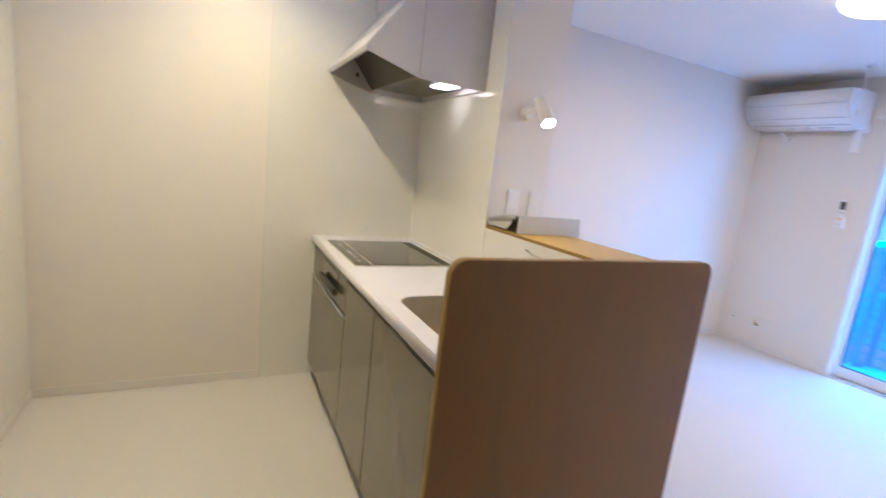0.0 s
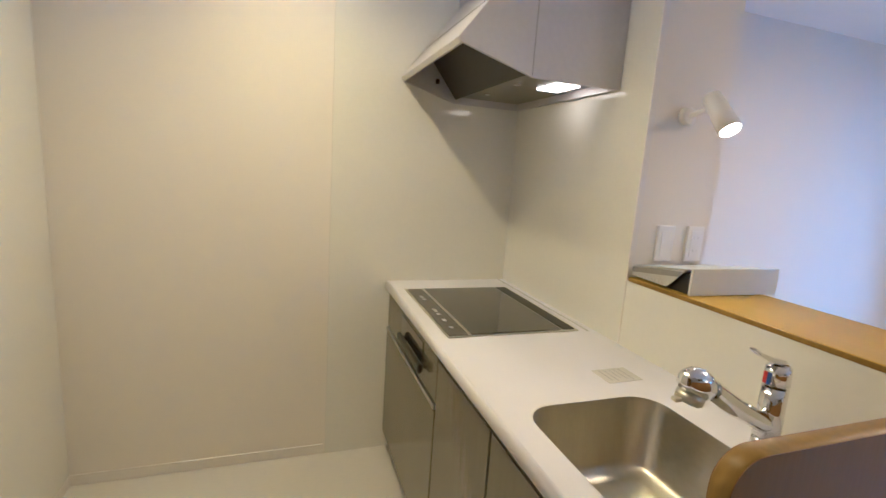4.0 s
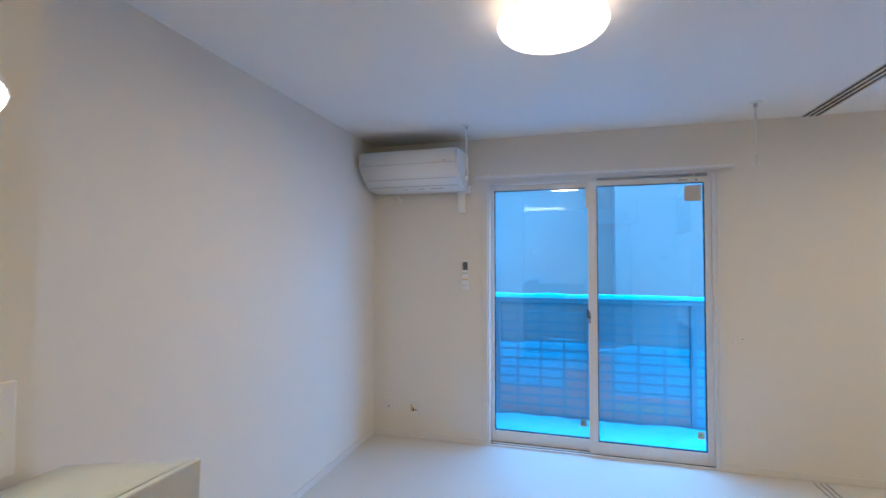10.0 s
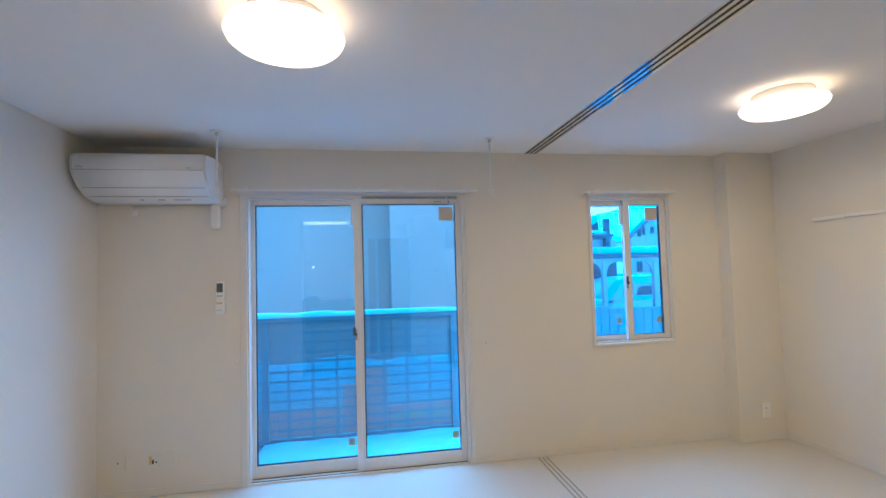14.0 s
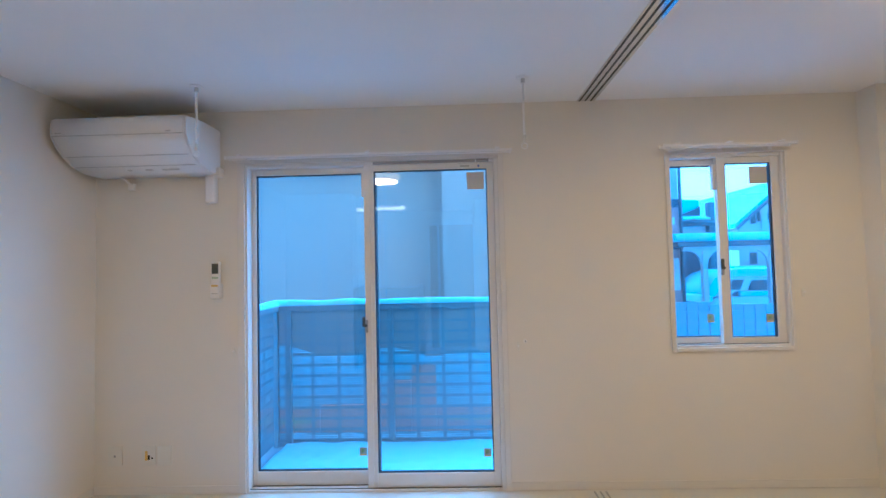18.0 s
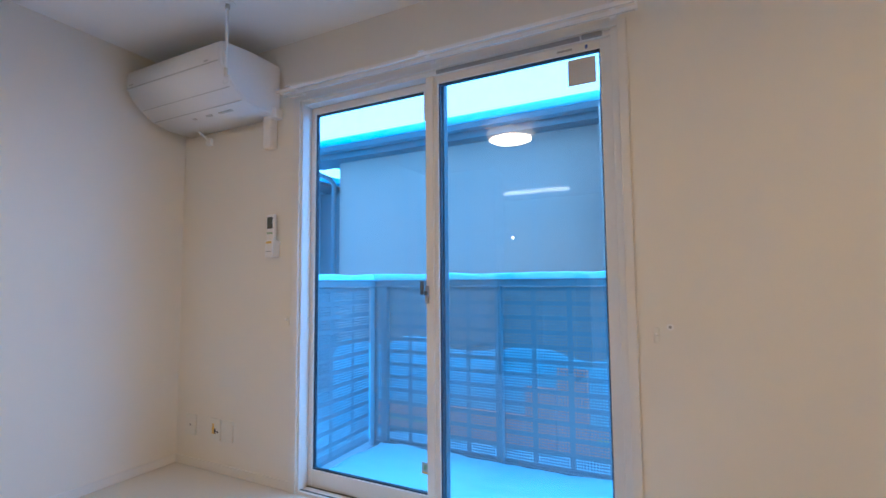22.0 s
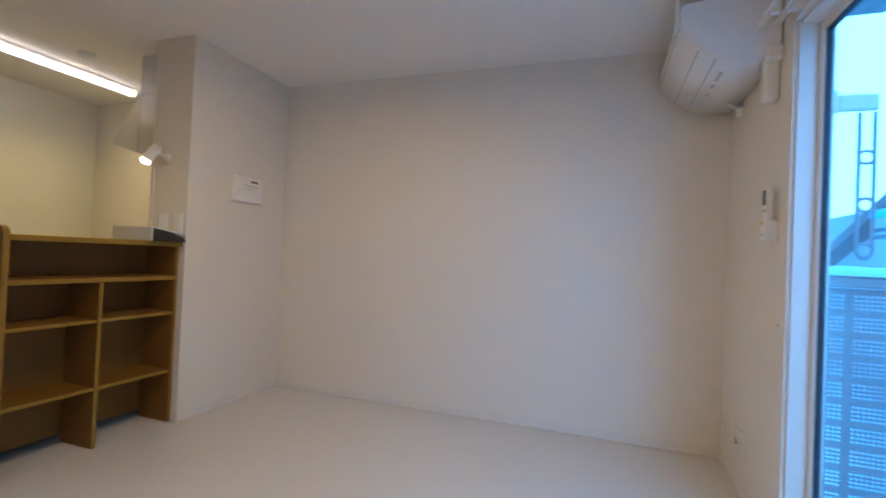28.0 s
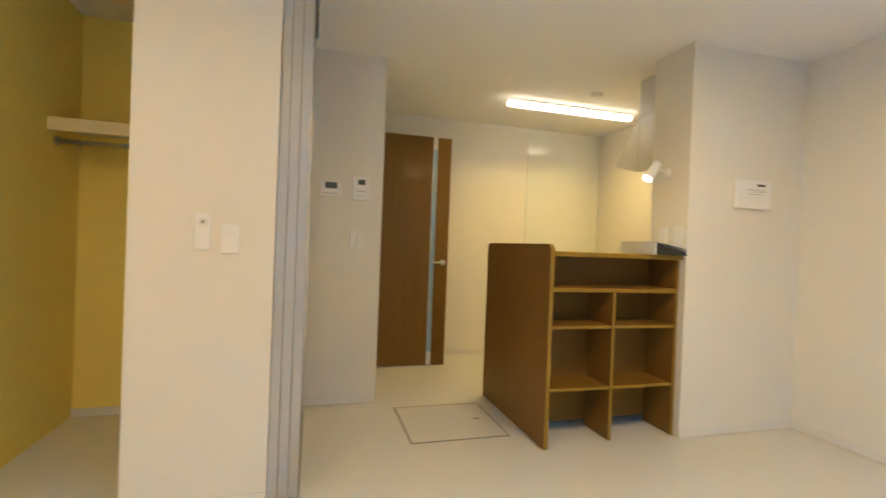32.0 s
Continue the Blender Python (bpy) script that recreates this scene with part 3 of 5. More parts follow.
tap = thing("mixer_tap", (1.495, -3.541, 0.872), "chrome single-lever kitchen mixer tap with a pull-out spray head", "tap")
TX, TY = 1.495, -3.541
part("base", cyl((TX, TY, 0.872), (TX, TY, 0.909), 0.027, 0.024, 28, 0.003), M_CHROME, tap)
part("column", cyl((TX, TY, 0.909), (TX, TY, 1.020), 0.0255, 0.024, 28, 0.002), M_CHROME, tap)
cap = part("lever_cap", cyl((TX, TY, 1.022), (TX, TY, 1.068), 0.0245, 0.023, 28, 0.005), M_CHROME, tap)
part("lever", prism([(TY + 0.012, 1.064), (TY + 0.012, 1.077), (TY - 0.030, 1.087), (TY - 0.066, 1.100), (TY - 0.082, 1.110), (TY - 0.086, 1.106), (TY - 0.068, 1.093), (TY - 0.030, 1.076)], TX - 0.010, TX + 0.008, "x", 0.0025), M_CHROME, cap)
part("hot_mark", bx((TX - 0.011, TX - 0.004, TY - 0.0255, TY - 0.0235, 1.028, 1.053)), M_RED, cap)
part("cold_mark", bx((TX - 0.003, TX + 0.004, TY - 0.0255, TY - 0.0235, 1.028, 1.053)), M_BLUE, cap)
part("spout", tube([(TX, TY, 0.935), (TX, TY - 0.040, 0.953), (TX, TY - 0.105, 0.986), (TX, TY - 0.175, 1.030)], 0.0205, n=10), M_CHROME, tap)
sp = bmesh.new()
bmesh.ops.create_uvsphere(sp, u_segments=28, v_segments=18, radius=1, matrix=Matrix.Translation((TX, TY - 0.215, 1.046)) @ Matrix.Rotation(radians(-24), 4, "X") @ Matrix.Diagonal((0.030, 0.044, 0.031, 1)))
for f in sp.faces:
    f.smooth = True
head = part("spray_head", sp, M_CHROME, tap)
part("spray_face", cyl((TX, TY - 0.226, 1.030), (TX, TY - 0.233, 1.010), 0.027, 0.025, 24, 0.003), M_STEEL, head)
part("switch_tab", bx((TX - 0.007, TX + 0.007, TY - 0.268, TY - 0.254, 1.016, 1.024), bev=0.002), M_STEEL, head)


def cabinet(name, x0, x1, label, top=0.832):
    c = thing(name, ((x0 + x1) / 2, -3.78, 0), label, "cabinet", "kitchen base cabinets")
    part("body", bx((x0 + 0.001, x1 - 0.001, -4.0140, KB + 0.002, 0.09, top)), M_CAB, c)
    part("plinth", bx((x0 + 0.001, x1 - 0.001, -3.9790, -3.9640, 0.0, 0.09)), M_CAB, c)
    return c


c1 = cabinet("hob_cabinet", 0.008, 0.79, "bronze grey kitchen base cabinet with a grill drawer")
part("drawer_front", bx((0.012, 0.787, -4.0340, -4.0145, 0.095, 0.628), bev=0.002), M_CAB, c1)
part("grip_profile", bx((0.012, 0.787, -4.0380, -4.0145, 0.631, 0.645), bev=0.002), M_ALU, c1, "aluminium grip profile")
gr = part("grill_front", bx((0.11, 0.787, -4.0320, -4.0145, 0.650, 0.826), bev=0.003), M_CAB, c1)
part("grill_side", bx((0.012, 0.107, -4.0300, -4.0145, 0.650, 0.826), bev=0.002), M_CAB, c1)
part("grill_window", bx((0.30, 0.62, -4.0345, -4.0320, 0.690, 0.800), bev=0.002), M_IH, gr)
part("grill_handle", merge(bx((0.33, 0.66, -4.0620, -4.0440, 0.70, 0.735), bev=0.006), bx((0.35, 0.37, -4.0450, -4.0340, 0.71, 0.725), (0.62, 0.64, -4.0450, -4.0340, 0.71, 0.725))), M_BLACK, gr, "dark grill handle")
c2 = cabinet("sink_cabinet", 0.793, 1.204, "bronze grey kitchen base cabinet with one tall door")
part("door", bx((0.796, 1.201, -4.0340, -4.0145, 0.095, 0.808), bev=0.002), M_CAB, c2)
part("grip_profile", bx((0.796, 1.201, -4.0340, -4.0145, 0.811, 0.829), bev=0.002), M_BLACK, c2)
c3 = cabinet("sink_cabinet", 1.207, 1.779, "bronze grey kitchen base cabinet under the sink", 0.66)
part("door", bx((1.210, 1.777, -4.0340, -4.0145, 0.095, 0.808), bev=0.002), M_CAB, c3)
part("grip_profile", bx((1.210, 1.777, -4.0340, -4.0145, 0.811, 0.829), bev=0.002), M_BLACK, c3)

# ---- range hood ----
hd = thing("range_hood", (0.34, -3.75, 1.72), "silver slanted range hood on the kitchen wall", "range hood")
HX0, HX1, HB = 0.010, 0.752, -3.432
prof = [(HB, 1.718), (-3.765, 1.718), (-4.012, 1.790), (-4.022, 1.806), (-3.772, 2.130), (HB, 2.130)]
part("canopy_side", prism(prof, HX1 - 0.012, HX1, "x", 0.001), M_HOOD, hd)
part("canopy_side", prism(prof, HX0, HX0 + 0.012, "x", 0.001), M_HOOD, hd)
part("canopy_front", prism([(-4.022, 1.806), (-4.012, 1.790), (-4.000, 1.794), (-4.006, 1.808), (-3.766, 2.117), (-3.772, 2.130)], HX0 + 0.012, HX1 - 0.012, "x"), M_HOOD, hd)
part("canopy_top", bx((HX0 + 0.012, HX1 - 0.012, -3.769, HB, 2.117, 2.130)), M_HOOD, hd)
part("seam", bx((HX1, HX1 + 0.0015, -3.7725, -3.7695, 1.725, 2.125)), M_PRINT, hd)
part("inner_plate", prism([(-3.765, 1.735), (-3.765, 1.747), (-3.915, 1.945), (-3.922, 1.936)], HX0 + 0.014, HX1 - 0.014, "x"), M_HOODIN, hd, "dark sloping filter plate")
part("latch", bx((HX0 + 0.012, HX0 + 0.020, -3.865, -3.85, 1.795, 1.815)), M_BLACK, hd)
part("under_panel", bx((HX0 + 0.014, HX1 - 0.014, -3.765, HB - 0.012, 1.748, 1.756)), M_HOODSHADE, hd)
part("rim", bx((HX0 + 0.012, HX1 - 0.012, HB - 0.014, HB, 1.718, 1.757)), M_HOOD, hd)
part("lamp", bx((0.45, 0.60, -3.585, -3.490, 1.741, 1.748), bev=0.002), M_HOODLAMP, hd, "lit white hood lamp")
for x in (0.20, 0.48):
    part("clip", bx((x, x + 0.03, -3.70, -3.68, 1.741, 1.748)), M_CHROME, hd)
part("duct_cover", bx((HX0, HX1, -3.772, HB, 2.132, H - 0.002), bev=0.001), M_HOOD, hd)

# ---- shelf unit and end panel ----
su = thing("bar_shelf_unit", (1.34, -3.30, 0), "brown wooden open shelf unit backing the kitchen counter, empty", "shelf unit")
PX0, PX1, PY0, PY1, PZ = 1.783, 1.809, -4.066, -3.119, 1.145


def panel_outline(inset):
    r = 0.045
    pts = [(PY0 + inset, 0.002), (PY1 - inset, 0.002)]
    for cy, a0 in ((PY1 - r, 0), (PY0 + r, 90)):
        pts += [(cy + (r - inset) * math.cos(radians(a0 + 90 * k / 8)), PZ - r + (r - inset) * math.sin(radians(a0 + 90 * k / 8))) for k in range(9)]
    return pts


part("end_panel", prism(panel_outline(0.0012), PX0, PX1, "x"), M_WOOD, su, "tall brown end panel with rounded corners")
band = bmesh.new()
o1, o2 = panel_outline(0.0012), panel_outline(0.0)
vs = [[band.verts.new((x, u, v)) for u, v in o] for o, x in ((o1, PX0 + 0.001), (o2, PX0 + 0.003), (o2, PX1 - 0.003), (o1, PX1 - 0.001))]
for a, b in zip(vs, vs[1:]):
    for i in range(1, len(a)):
        band.faces.new((a[i], a[(i + 1) % len(a)], b[(i + 1) % len(a)], b[i])).smooth = True
bmesh.ops.recalc_face_normals(band, faces=band.faces)
part("edge_band", band, M_EDGE, su, "lighter wooden edge band")
part("counter_top", bx((0.907, PX0 - 0.001, -3.428, -3.128, 1.078, 1.106), bev=0.003), M_COUNTER, su, "brown wooden counter shelf")
part("nosing", bx((0.908, PX0 - 0.002, -3.4300, -3.4282, 1.0935, 1.105)), M_EDGE, su, "darker brown edge of the counter shelf")
part("side_panel", bx((0.907, 0.926, -3.405, -3.160, 0.002, 1.077), bev=0.001), M_WOOD, su)
part("divider", bx((1.348, 1.368, -3.405, -3.160, 0.002, 0.872), bev=0.001), M_WOOD, su)
part("back_panel", bx((0.926, PX0 - 0.001, -3.413, -3.405, 0.04, 1.077)), M_WOOD, su)
part("shelf_board", bx((0.927, PX0 - 0.002, -3.405, -3.152, 0.874, 0.900), bev=0.002), M_WOODX, su)
for z in (0.660, 0.303):
    for x0, x1 in ((0.927, 1.347), (1.369, PX0 - 0.002)):
        part("shelf_board", bx((x0, x1, -3.405, -3.166, z, z + 0.020), bev=0.002), M_WOODX, su)
for x0, x1 in ((0.9075, 0.9225), (1.3485, 1.3675)):
    part("edge_band", bx((x0, x1, -3.1595, -3.1585, 0.002, 1.068 if x0 < 1 else 0.871)), M_EDGE, su)
for x0, x1, z0, z1, y in ((0.925, PX0 - 0.003, 0.876, 0.898, -3.1515), (0.925, 1.346, 0.662, 0.678, -3.1655), (1.370, PX0 - 0.003, 0.662, 0.678, -3.1655), (0.925, 1.346, 0.305, 0.321, -3.1655), (1.370, PX0 - 0.003, 0.305, 0.321, -3.1655), (0.908, PX0 - 0.003, 1.081, 1.103, -3.1275)):
    part("edge_band", bx((x0, x1, y, y + 0.001, z0, z1)), M_EDGE, su)

bo = thing("document_box", (1.02, -3.25, 1.106), "flat white carton with a black inside, lid half open", "box")
rot = Matrix.Translation((1.132, -3.415, 1.1065)) @ Matrix.Rotation(radians(-1.5), 4, "Z")


def boxpart(name, bm, material, label=""):
    bmesh.ops.transform(bm, matrix=rot, verts=bm.verts)
    return part(name, bm, material, bo, label)


boxpart("tray", prism([(0.0, 0.0), (0.0, 0.066), (-0.205, 0.022), (-0.218, 0.0)], 0.012, 0.328, "y"), M_BLACK, "black inner tray")
boxpart("front_wall", bx((0.001, 0.010, 0.0, 0.330, 0.0, 0.080), bev=0.002), M_CARTON, "white carton wall")
lid = bmesh.new()
sheet = []
for k in range(15):
    v = 0.002 + 0.326 * k / 14
    sag = math.sin(math.pi * min(1.0, v / 0.30))
    row = [(-0.005 - 0.017 * sag, 0.0745 - 0.008 * sag), (-0.035 - 0.010 * sag, 0.0690 - 0.003 * sag), (-0.12, 0.0565), (-0.226, 0.0385)]
    sheet.append([[lid.verts.new((u, v, w + d)) for u, w in row] for d in (0.0, 0.0022)])
for a_, b_ in zip(sheet, sheet[1:]):
    for i in range(3):
        lid.faces.new((a_[1][i], a_[1][i + 1], b_[1][i + 1], b_[1][i])).smooth = True
        lid.faces.new((a_[0][i], b_[0][i], b_[0][i + 1], a_[0][i + 1])).smooth = True
    for i in (0, 3):
        lid.faces.new((a_[0][i], a_[1][i], b_[1][i], b_[0][i]))
for e_ in (sheet[0], sheet[-1]):
    for i in range(3):
        lid.faces.new((e_[0][i], e_[0][i + 1], e_[1][i + 1], e_[1][i]))
bmesh.ops.recalc_face_normals(lid, faces=lid.faces)
boxpart("lid", lid, M_CARTON, "white carton lid lifting at its edge")
boxpart("lid_flap", prism([(-0.012, 0.072), (-0.026, 0.056), (-0.050, 0.030), (-0.078, 0.006), (-0.226, 0.006), (-0.226, 0.036), (-0.12, 0.054)], -0.0045, -0.0025, "y"), M_PAPER, "clear plastic flap hanging over the end")
boxpart("flap_band", prism([(-0.022, 0.0640), (-0.036, 0.046), (-0.226, 0.018), (-0.226, 0.034), (-0.12, 0.052)], -0.0062, -0.0047, "y"), M_FILM, "dark band along the flap")
for k in range(9):
    u = -0.218 + 0.0145 * k
    boxpart("flap_stripe", bx((u, u + 0.006, -0.0062, -0.0047, 0.009, 0.0165 + 0.0006 * k)), M_GAP)
for k in range(12):
    u = -0.215 + 0.0143 * k
    w = u + (0.011, 0.007, 0.010, 0.009)[k % 4]
    zu, zw = [0.0409 + 0.170 * (q + 0.226) if q < -0.12 else 0.0590 + 0.150 * (q + 0.12) for q in (u, w)]
    y0 = 0.104 + 0.002 * (k % 3 == 1)
    boxpart("print_mark", prism([(u, zu), (u, zu + 0.0003), (w, zw + 0.0003), (w, zw)], y0, y0 + 0.012, "y"), M_GAP)


# ---- wall fittings ----
def plate(name, pos, facing, w, h, label, category, extra=(), mat_=None, d=0.009, group=""):
    """A small plate on a wall. facing: degrees, 0 looks to -y, 90 to +x, 180 to +y, 270 to -x. extra: (name, u0, u1, v0, v1, proud, material)."""
    t = thing(name, pos, label, category, group)
    m = Matrix.Translation(pos) @ Matrix.Rotation(radians(facing), 4, "Z")
    items = [("plate", -w / 2, w / 2, -h / 2, h / 2, d, mat_ or M_PLASTIC), *extra]
    for nm, u0, u1, v0, v1, pr, ma in items:
        b = bx((u0, u1, -pr, -0.0005 if nm == "plate" else -d + 0.0005, v0, v1), bev=0.002 if nm == "plate" and min(w, h) > 0.02 else 0.0)
        bmesh.ops.transform(b, matrix=m, verts=b.verts)
        part(nm, b, ma, t)
    return t


def switch(pos, facing, w=0.07, keys=1, label="white light switch plate with wide rocker keys", outlet=False):
    ex = []
    for k in range(keys):
        z0 = -0.045 + 0.09 / keys * k
        ex.append(("rocker" if not outlet else "socket", -w * 0.3, w * 0.3, z0 + 0.002, z0 + 0.09 / keys - 0.002, 0.012, M_PLASTIC))
        if outlet:
            ex += [("slot", -0.0095, -0.0075, z0 + 0.018, z0 + 0.026, 0.0125, M_GAP), ("slot", 0.0075, 0.0095, z0 + 0.018, z0 + 0.026, 0.0125, M_GAP)]
    return plate("light_switch" if not outlet else "power_outlet", pos, facing, w, 0.12, label, "switch" if not outlet else "outlet", ex)


switch((0.9035, -3.301, 1.220), 90)
switch((0.9035, -3.174, 1.220), 90, keys=2, label="white double power outlet plate", outlet=True)
switch((2.815, -4.044, 1.135), 180, 0.045, 1)
switch((2.765, -4.044, 1.115), 180, 0.045, 2)
plate("dimmer_switch", (3.500, -2.89, 1.133), 180, 0.056, 0.142, "white switch plate with a round dial over a rocker", "switch", (
    ("rocker", -0.018, 0.018, -0.055, 0.010, 0.012, M_PLASTIC), ("dial", -0.016, 0.016, 0.022, 0.054, 0.013, M_IVORY), ("dial_tip", -0.006, 0.006, 0.032, 0.044, 0.016, M_PRINT)))
switch((3.398, -2.89, 1.108), 180, 0.07, 2, "white double socket plate", True)
plate("control_panel", (0.425, -3.113, 1.505), 180, 0.27, 0.178, "white bath control panel with a small display", "control panel", (
    ("display", 0.02, 0.085, 0.052, 0.066, 0.0285, M_SCREEN), ("print_line", -0.06, 0.09, 0.028, 0.031, 0.0285, M_PRINT), ("print_line", -0.02, 0.09, 0.016, 0.019, 0.0285, M_PRINT), ("print_line", -0.05, 0.06, 0.000, 0.003, 0.0285, M_PRINT), ("cover_seam", -0.13, 0.13, -0.021, -0.019, 0.0285, M_IVORY)), d=0.028)
plate("thermostat", (2.975, -4.044, 1.468), 180, 0.135, 0.105, "white wall thermostat with a grey display", "thermostat", (
    ("display", -0.035, 0.045, 0.000, 0.042, 0.0205, M_SCREEN), ("button_row", -0.05, 0.05, -0.034, -0.030, 0.0205, M_PRINT)), d=0.020)
plate("water_heater_remote", (2.77, -4.044, 1.480), 180, 0.115, 0.155, "white water heater control with a dark display", "control panel", (
    ("display", -0.022, 0.026, 0.025, 0.060, 0.0225, M_SCREEN), ("button_row", -0.03, 0.03, -0.022, -0.018, 0.0225, M_PRINT), ("button_row", -0.03, 0.03, -0.052, -0.049, 0.0225, M_PRINT)), d=0.022)
for x, ex in ((0.138, (("jack", -0.006, 0.006, -0.006, 0.006, 0.0105, M_PRINT),)), (0.352, (("jack", -0.022, -0.006, -0.028, 0.030, 0.0105, M_YELLOW), ("jack", -0.004, 0.008, -0.024, 0.004, 0.0105, M_BLACK), ("jack", 0.018, 0.028, -0.018, -0.008, 0.0105, M_BLACK))), (0.452, ())):
    plate("wall_outlet", (x, 0.0, 0.240), 0, 0.09 if x != 0.352 else 0.085, 0.12, "white low wall plate beside the window", "outlet", ex, M_PLATE, group="low wall plates")
plate("wall_outlet", (5.05, -0.13, 0.25), 0, 0.07, 0.12, "white low power outlet on the column", "outlet", (("slot", -0.008, -0.004, 0.01, 0.024, 0.0105, M_GROOVE),))
for x in (0.895, 2.668, 4.41):
    z = 0.875 if x < 4 else 1.17
    b = thing("tassel_hook", (x, 0, z), "small white curtain tie hook on the wall", "hook", "curtain tie hooks")
    part("base", bx((x - 0.008, x + 0.008, -0.006, 0, z - 0.028, z + 0.028), bev=0.002), M_PLATE, b)
    part("pin", cyl((x, -0.006, z), (x, -0.024, z + 0.006), 0.004, n=10), M_PLASTIC, b)
b = thing("wall_stop", (2.713, 0, 0.905), "tiny grey rubber stop on the wall", "door stop")
part("disc", cyl((2.713, 0, 0.905), (2.713, -0.004, 0.905), 0.012, n=20), M_PLASTIC, b)
part("tip", cyl((2.713, -0.004, 0.905), (2.713, -0.014, 0.905), 0.005, n=14), M_PRINT, b)
pr = thing("picture_rail", (5.25, -0.85, 1.79), "white hanging rail on the bedroom wall", "rail")
part("rail", bx((5.225, 5.247, -1.30, -0.48, 1.780, 1.800), bev=0.002), M_PLASTIC, pr)
part("runner", bx((5.218, 5.225, -0.72, -0.50, 1.776, 1.792), bev=0.002), M_PLASTIC, pr)

# ---- wall spot lamp ----
sl = thing("wall_spotlight", (0.903, -3.292, 1.632), "white adjustable wall spotlight, switched on", "wall lamp")
part("mount", cyl((0.903, -3.292, 1.632), (0.928, -3.292, 1.632), 0.030, 0.028, 28, 0.004), M_PLASTIC, sl)
part("arm", cyl((0.926, -3.292, 1.632), (0.998, -3.285, 1.655), 0.008, n=14), M_PLASTIC, sl)
a, b_ = Vector((0.985, -3.284, 1.688)), Vector((1.066, -3.280, 1.583))
part("shade", merge(cyl(a, b_, 0.026, 0.033, 32, 0.003)), M_PLASTIC, sl)
u = (b_ - a).normalized()
part("bulb", cyl(b_ - u * 0.004, b_ + u * 0.006, 0.030, 0.026, 28, 0.002), M_BULB, sl, "glowing round bulb face")

# ---- air conditioner ----
ac = thing("air_conditioner", (0.43, -0.19, 2.0), "white wall air conditioner, switched off", "air conditioner")
AP = [(-0.004, 1.985), (-0.15, 1.985), (-0.24, 2.010), (-0.31, 2.055), (-0.36, 2.105), (-0.388, 2.150), (-0.392, 2.20), (-0.386, 2.246), (-0.372, 2.258), (-0.20, 2.276), (-0.004, 2.276)]
part("body", prism(AP, 0.055, 0.800, "x", 0.004, True), M_PLASTIC, ac)
part("end_cap", prism([(u * 0.985 - 0.002, 2.13 + (v - 2.13) * 0.975) for u, v in AP], 0.800, 0.813, "x", 0.004), M_PLASTIC, ac)
part("end_cap", prism([(u * 0.985 - 0.002, 2.13 + (v - 2.13) * 0.975) for u, v in AP], 0.040, 0.055, "x", 0.004), M_PLASTIC, ac)
part("panel_gap", bx((0.056, 0.799, -0.3925, -0.388, 2.150, 2.1535)), M_GAP, ac)
part("flap_gap", prism([(-0.3125, 2.0535), (-0.309, 2.0505), (-0.305, 2.053), (-0.309, 2.056)], 0.07, 0.785, "x"), M_GAP, ac)
part("flap_gap", prism([(-0.243, 2.0075), (-0.239, 2.0050), (-0.235, 2.009), (-0.239, 2.011)], 0.07, 0.785, "x"), M_GAP, ac)
for x0, x1 in ((0.35, 0.37), (0.46, 0.50), (0.56, 0.66)):
    part("vent_mark", bx((x0, x1, -0.20, -0.185, 1.990, 1.997)), M_GAP, ac)
part("logo_bar", bx((0.075, 0.11, -0.3935, -0.390, 2.166, 2.171)), M_GAP, ac)
part("sensor", bx((0.70, 0.73, -0.3945, -0.391, 2.162, 2.168)), M_GAP, ac)
part("pipe_cover", bx((0.735, 0.795, -0.055, -0.001, 1.81, 1.984), bev=0.010), M_PLASTIC, ac, "white pipe cover running down")
part("pipe_elbow", bx((0.740, 0.835, -0.060, -0.001, 1.97, 2.03), bev=0.010), M_PLASTIC, ac)
part("bracket_foot", bx((0.225, 0.265, -0.03, -0.001, 1.905, 1.95), bev=0.006), M_PLASTIC, ac)
part("drain_tube", tube([(0.20, -0.06, 1.99), (0.225, -0.045, 1.965), (0.245, -0.02, 1.935)], 0.007), M_PLASTIC, ac)

rm = thing("remote_control", (0.795, 0, 1.215), "white air conditioner remote in its wall holder", "remote")
part("body", bx((0.768, 0.820, -0.044, -0.022, 1.225, 1.442), bev=0.004), M_PLASTIC, rm)
part("display", bx((0.774, 0.814, -0.0455, -0.0435, 1.365, 1.428)), M_SCREEN, rm)
part("holder", bx((0.765, 0.823, -0.050, 0.0, 1.212, 1.300), bev=0.003), M_PLASTIC, rm)
part("label_patch", bx((0.774, 0.814, -0.0518, -0.0502, 1.284, 1.296)), M_YELLOW, rm)
part("button_row", bx((0.776, 0.784, -0.0456, -0.0438, 1.335, 1.345), (0.790, 0.798, -0.0456, -0.0438, 1.335, 1.345), (0.804, 0.812, -0.0456, -0.0438, 1.335, 1.345)), M_GREEN, rm)
part("button_row", bx((0.776, 0.812, -0.0518, -0.0502, 1.24, 1.243)), M_PRINT, rm)


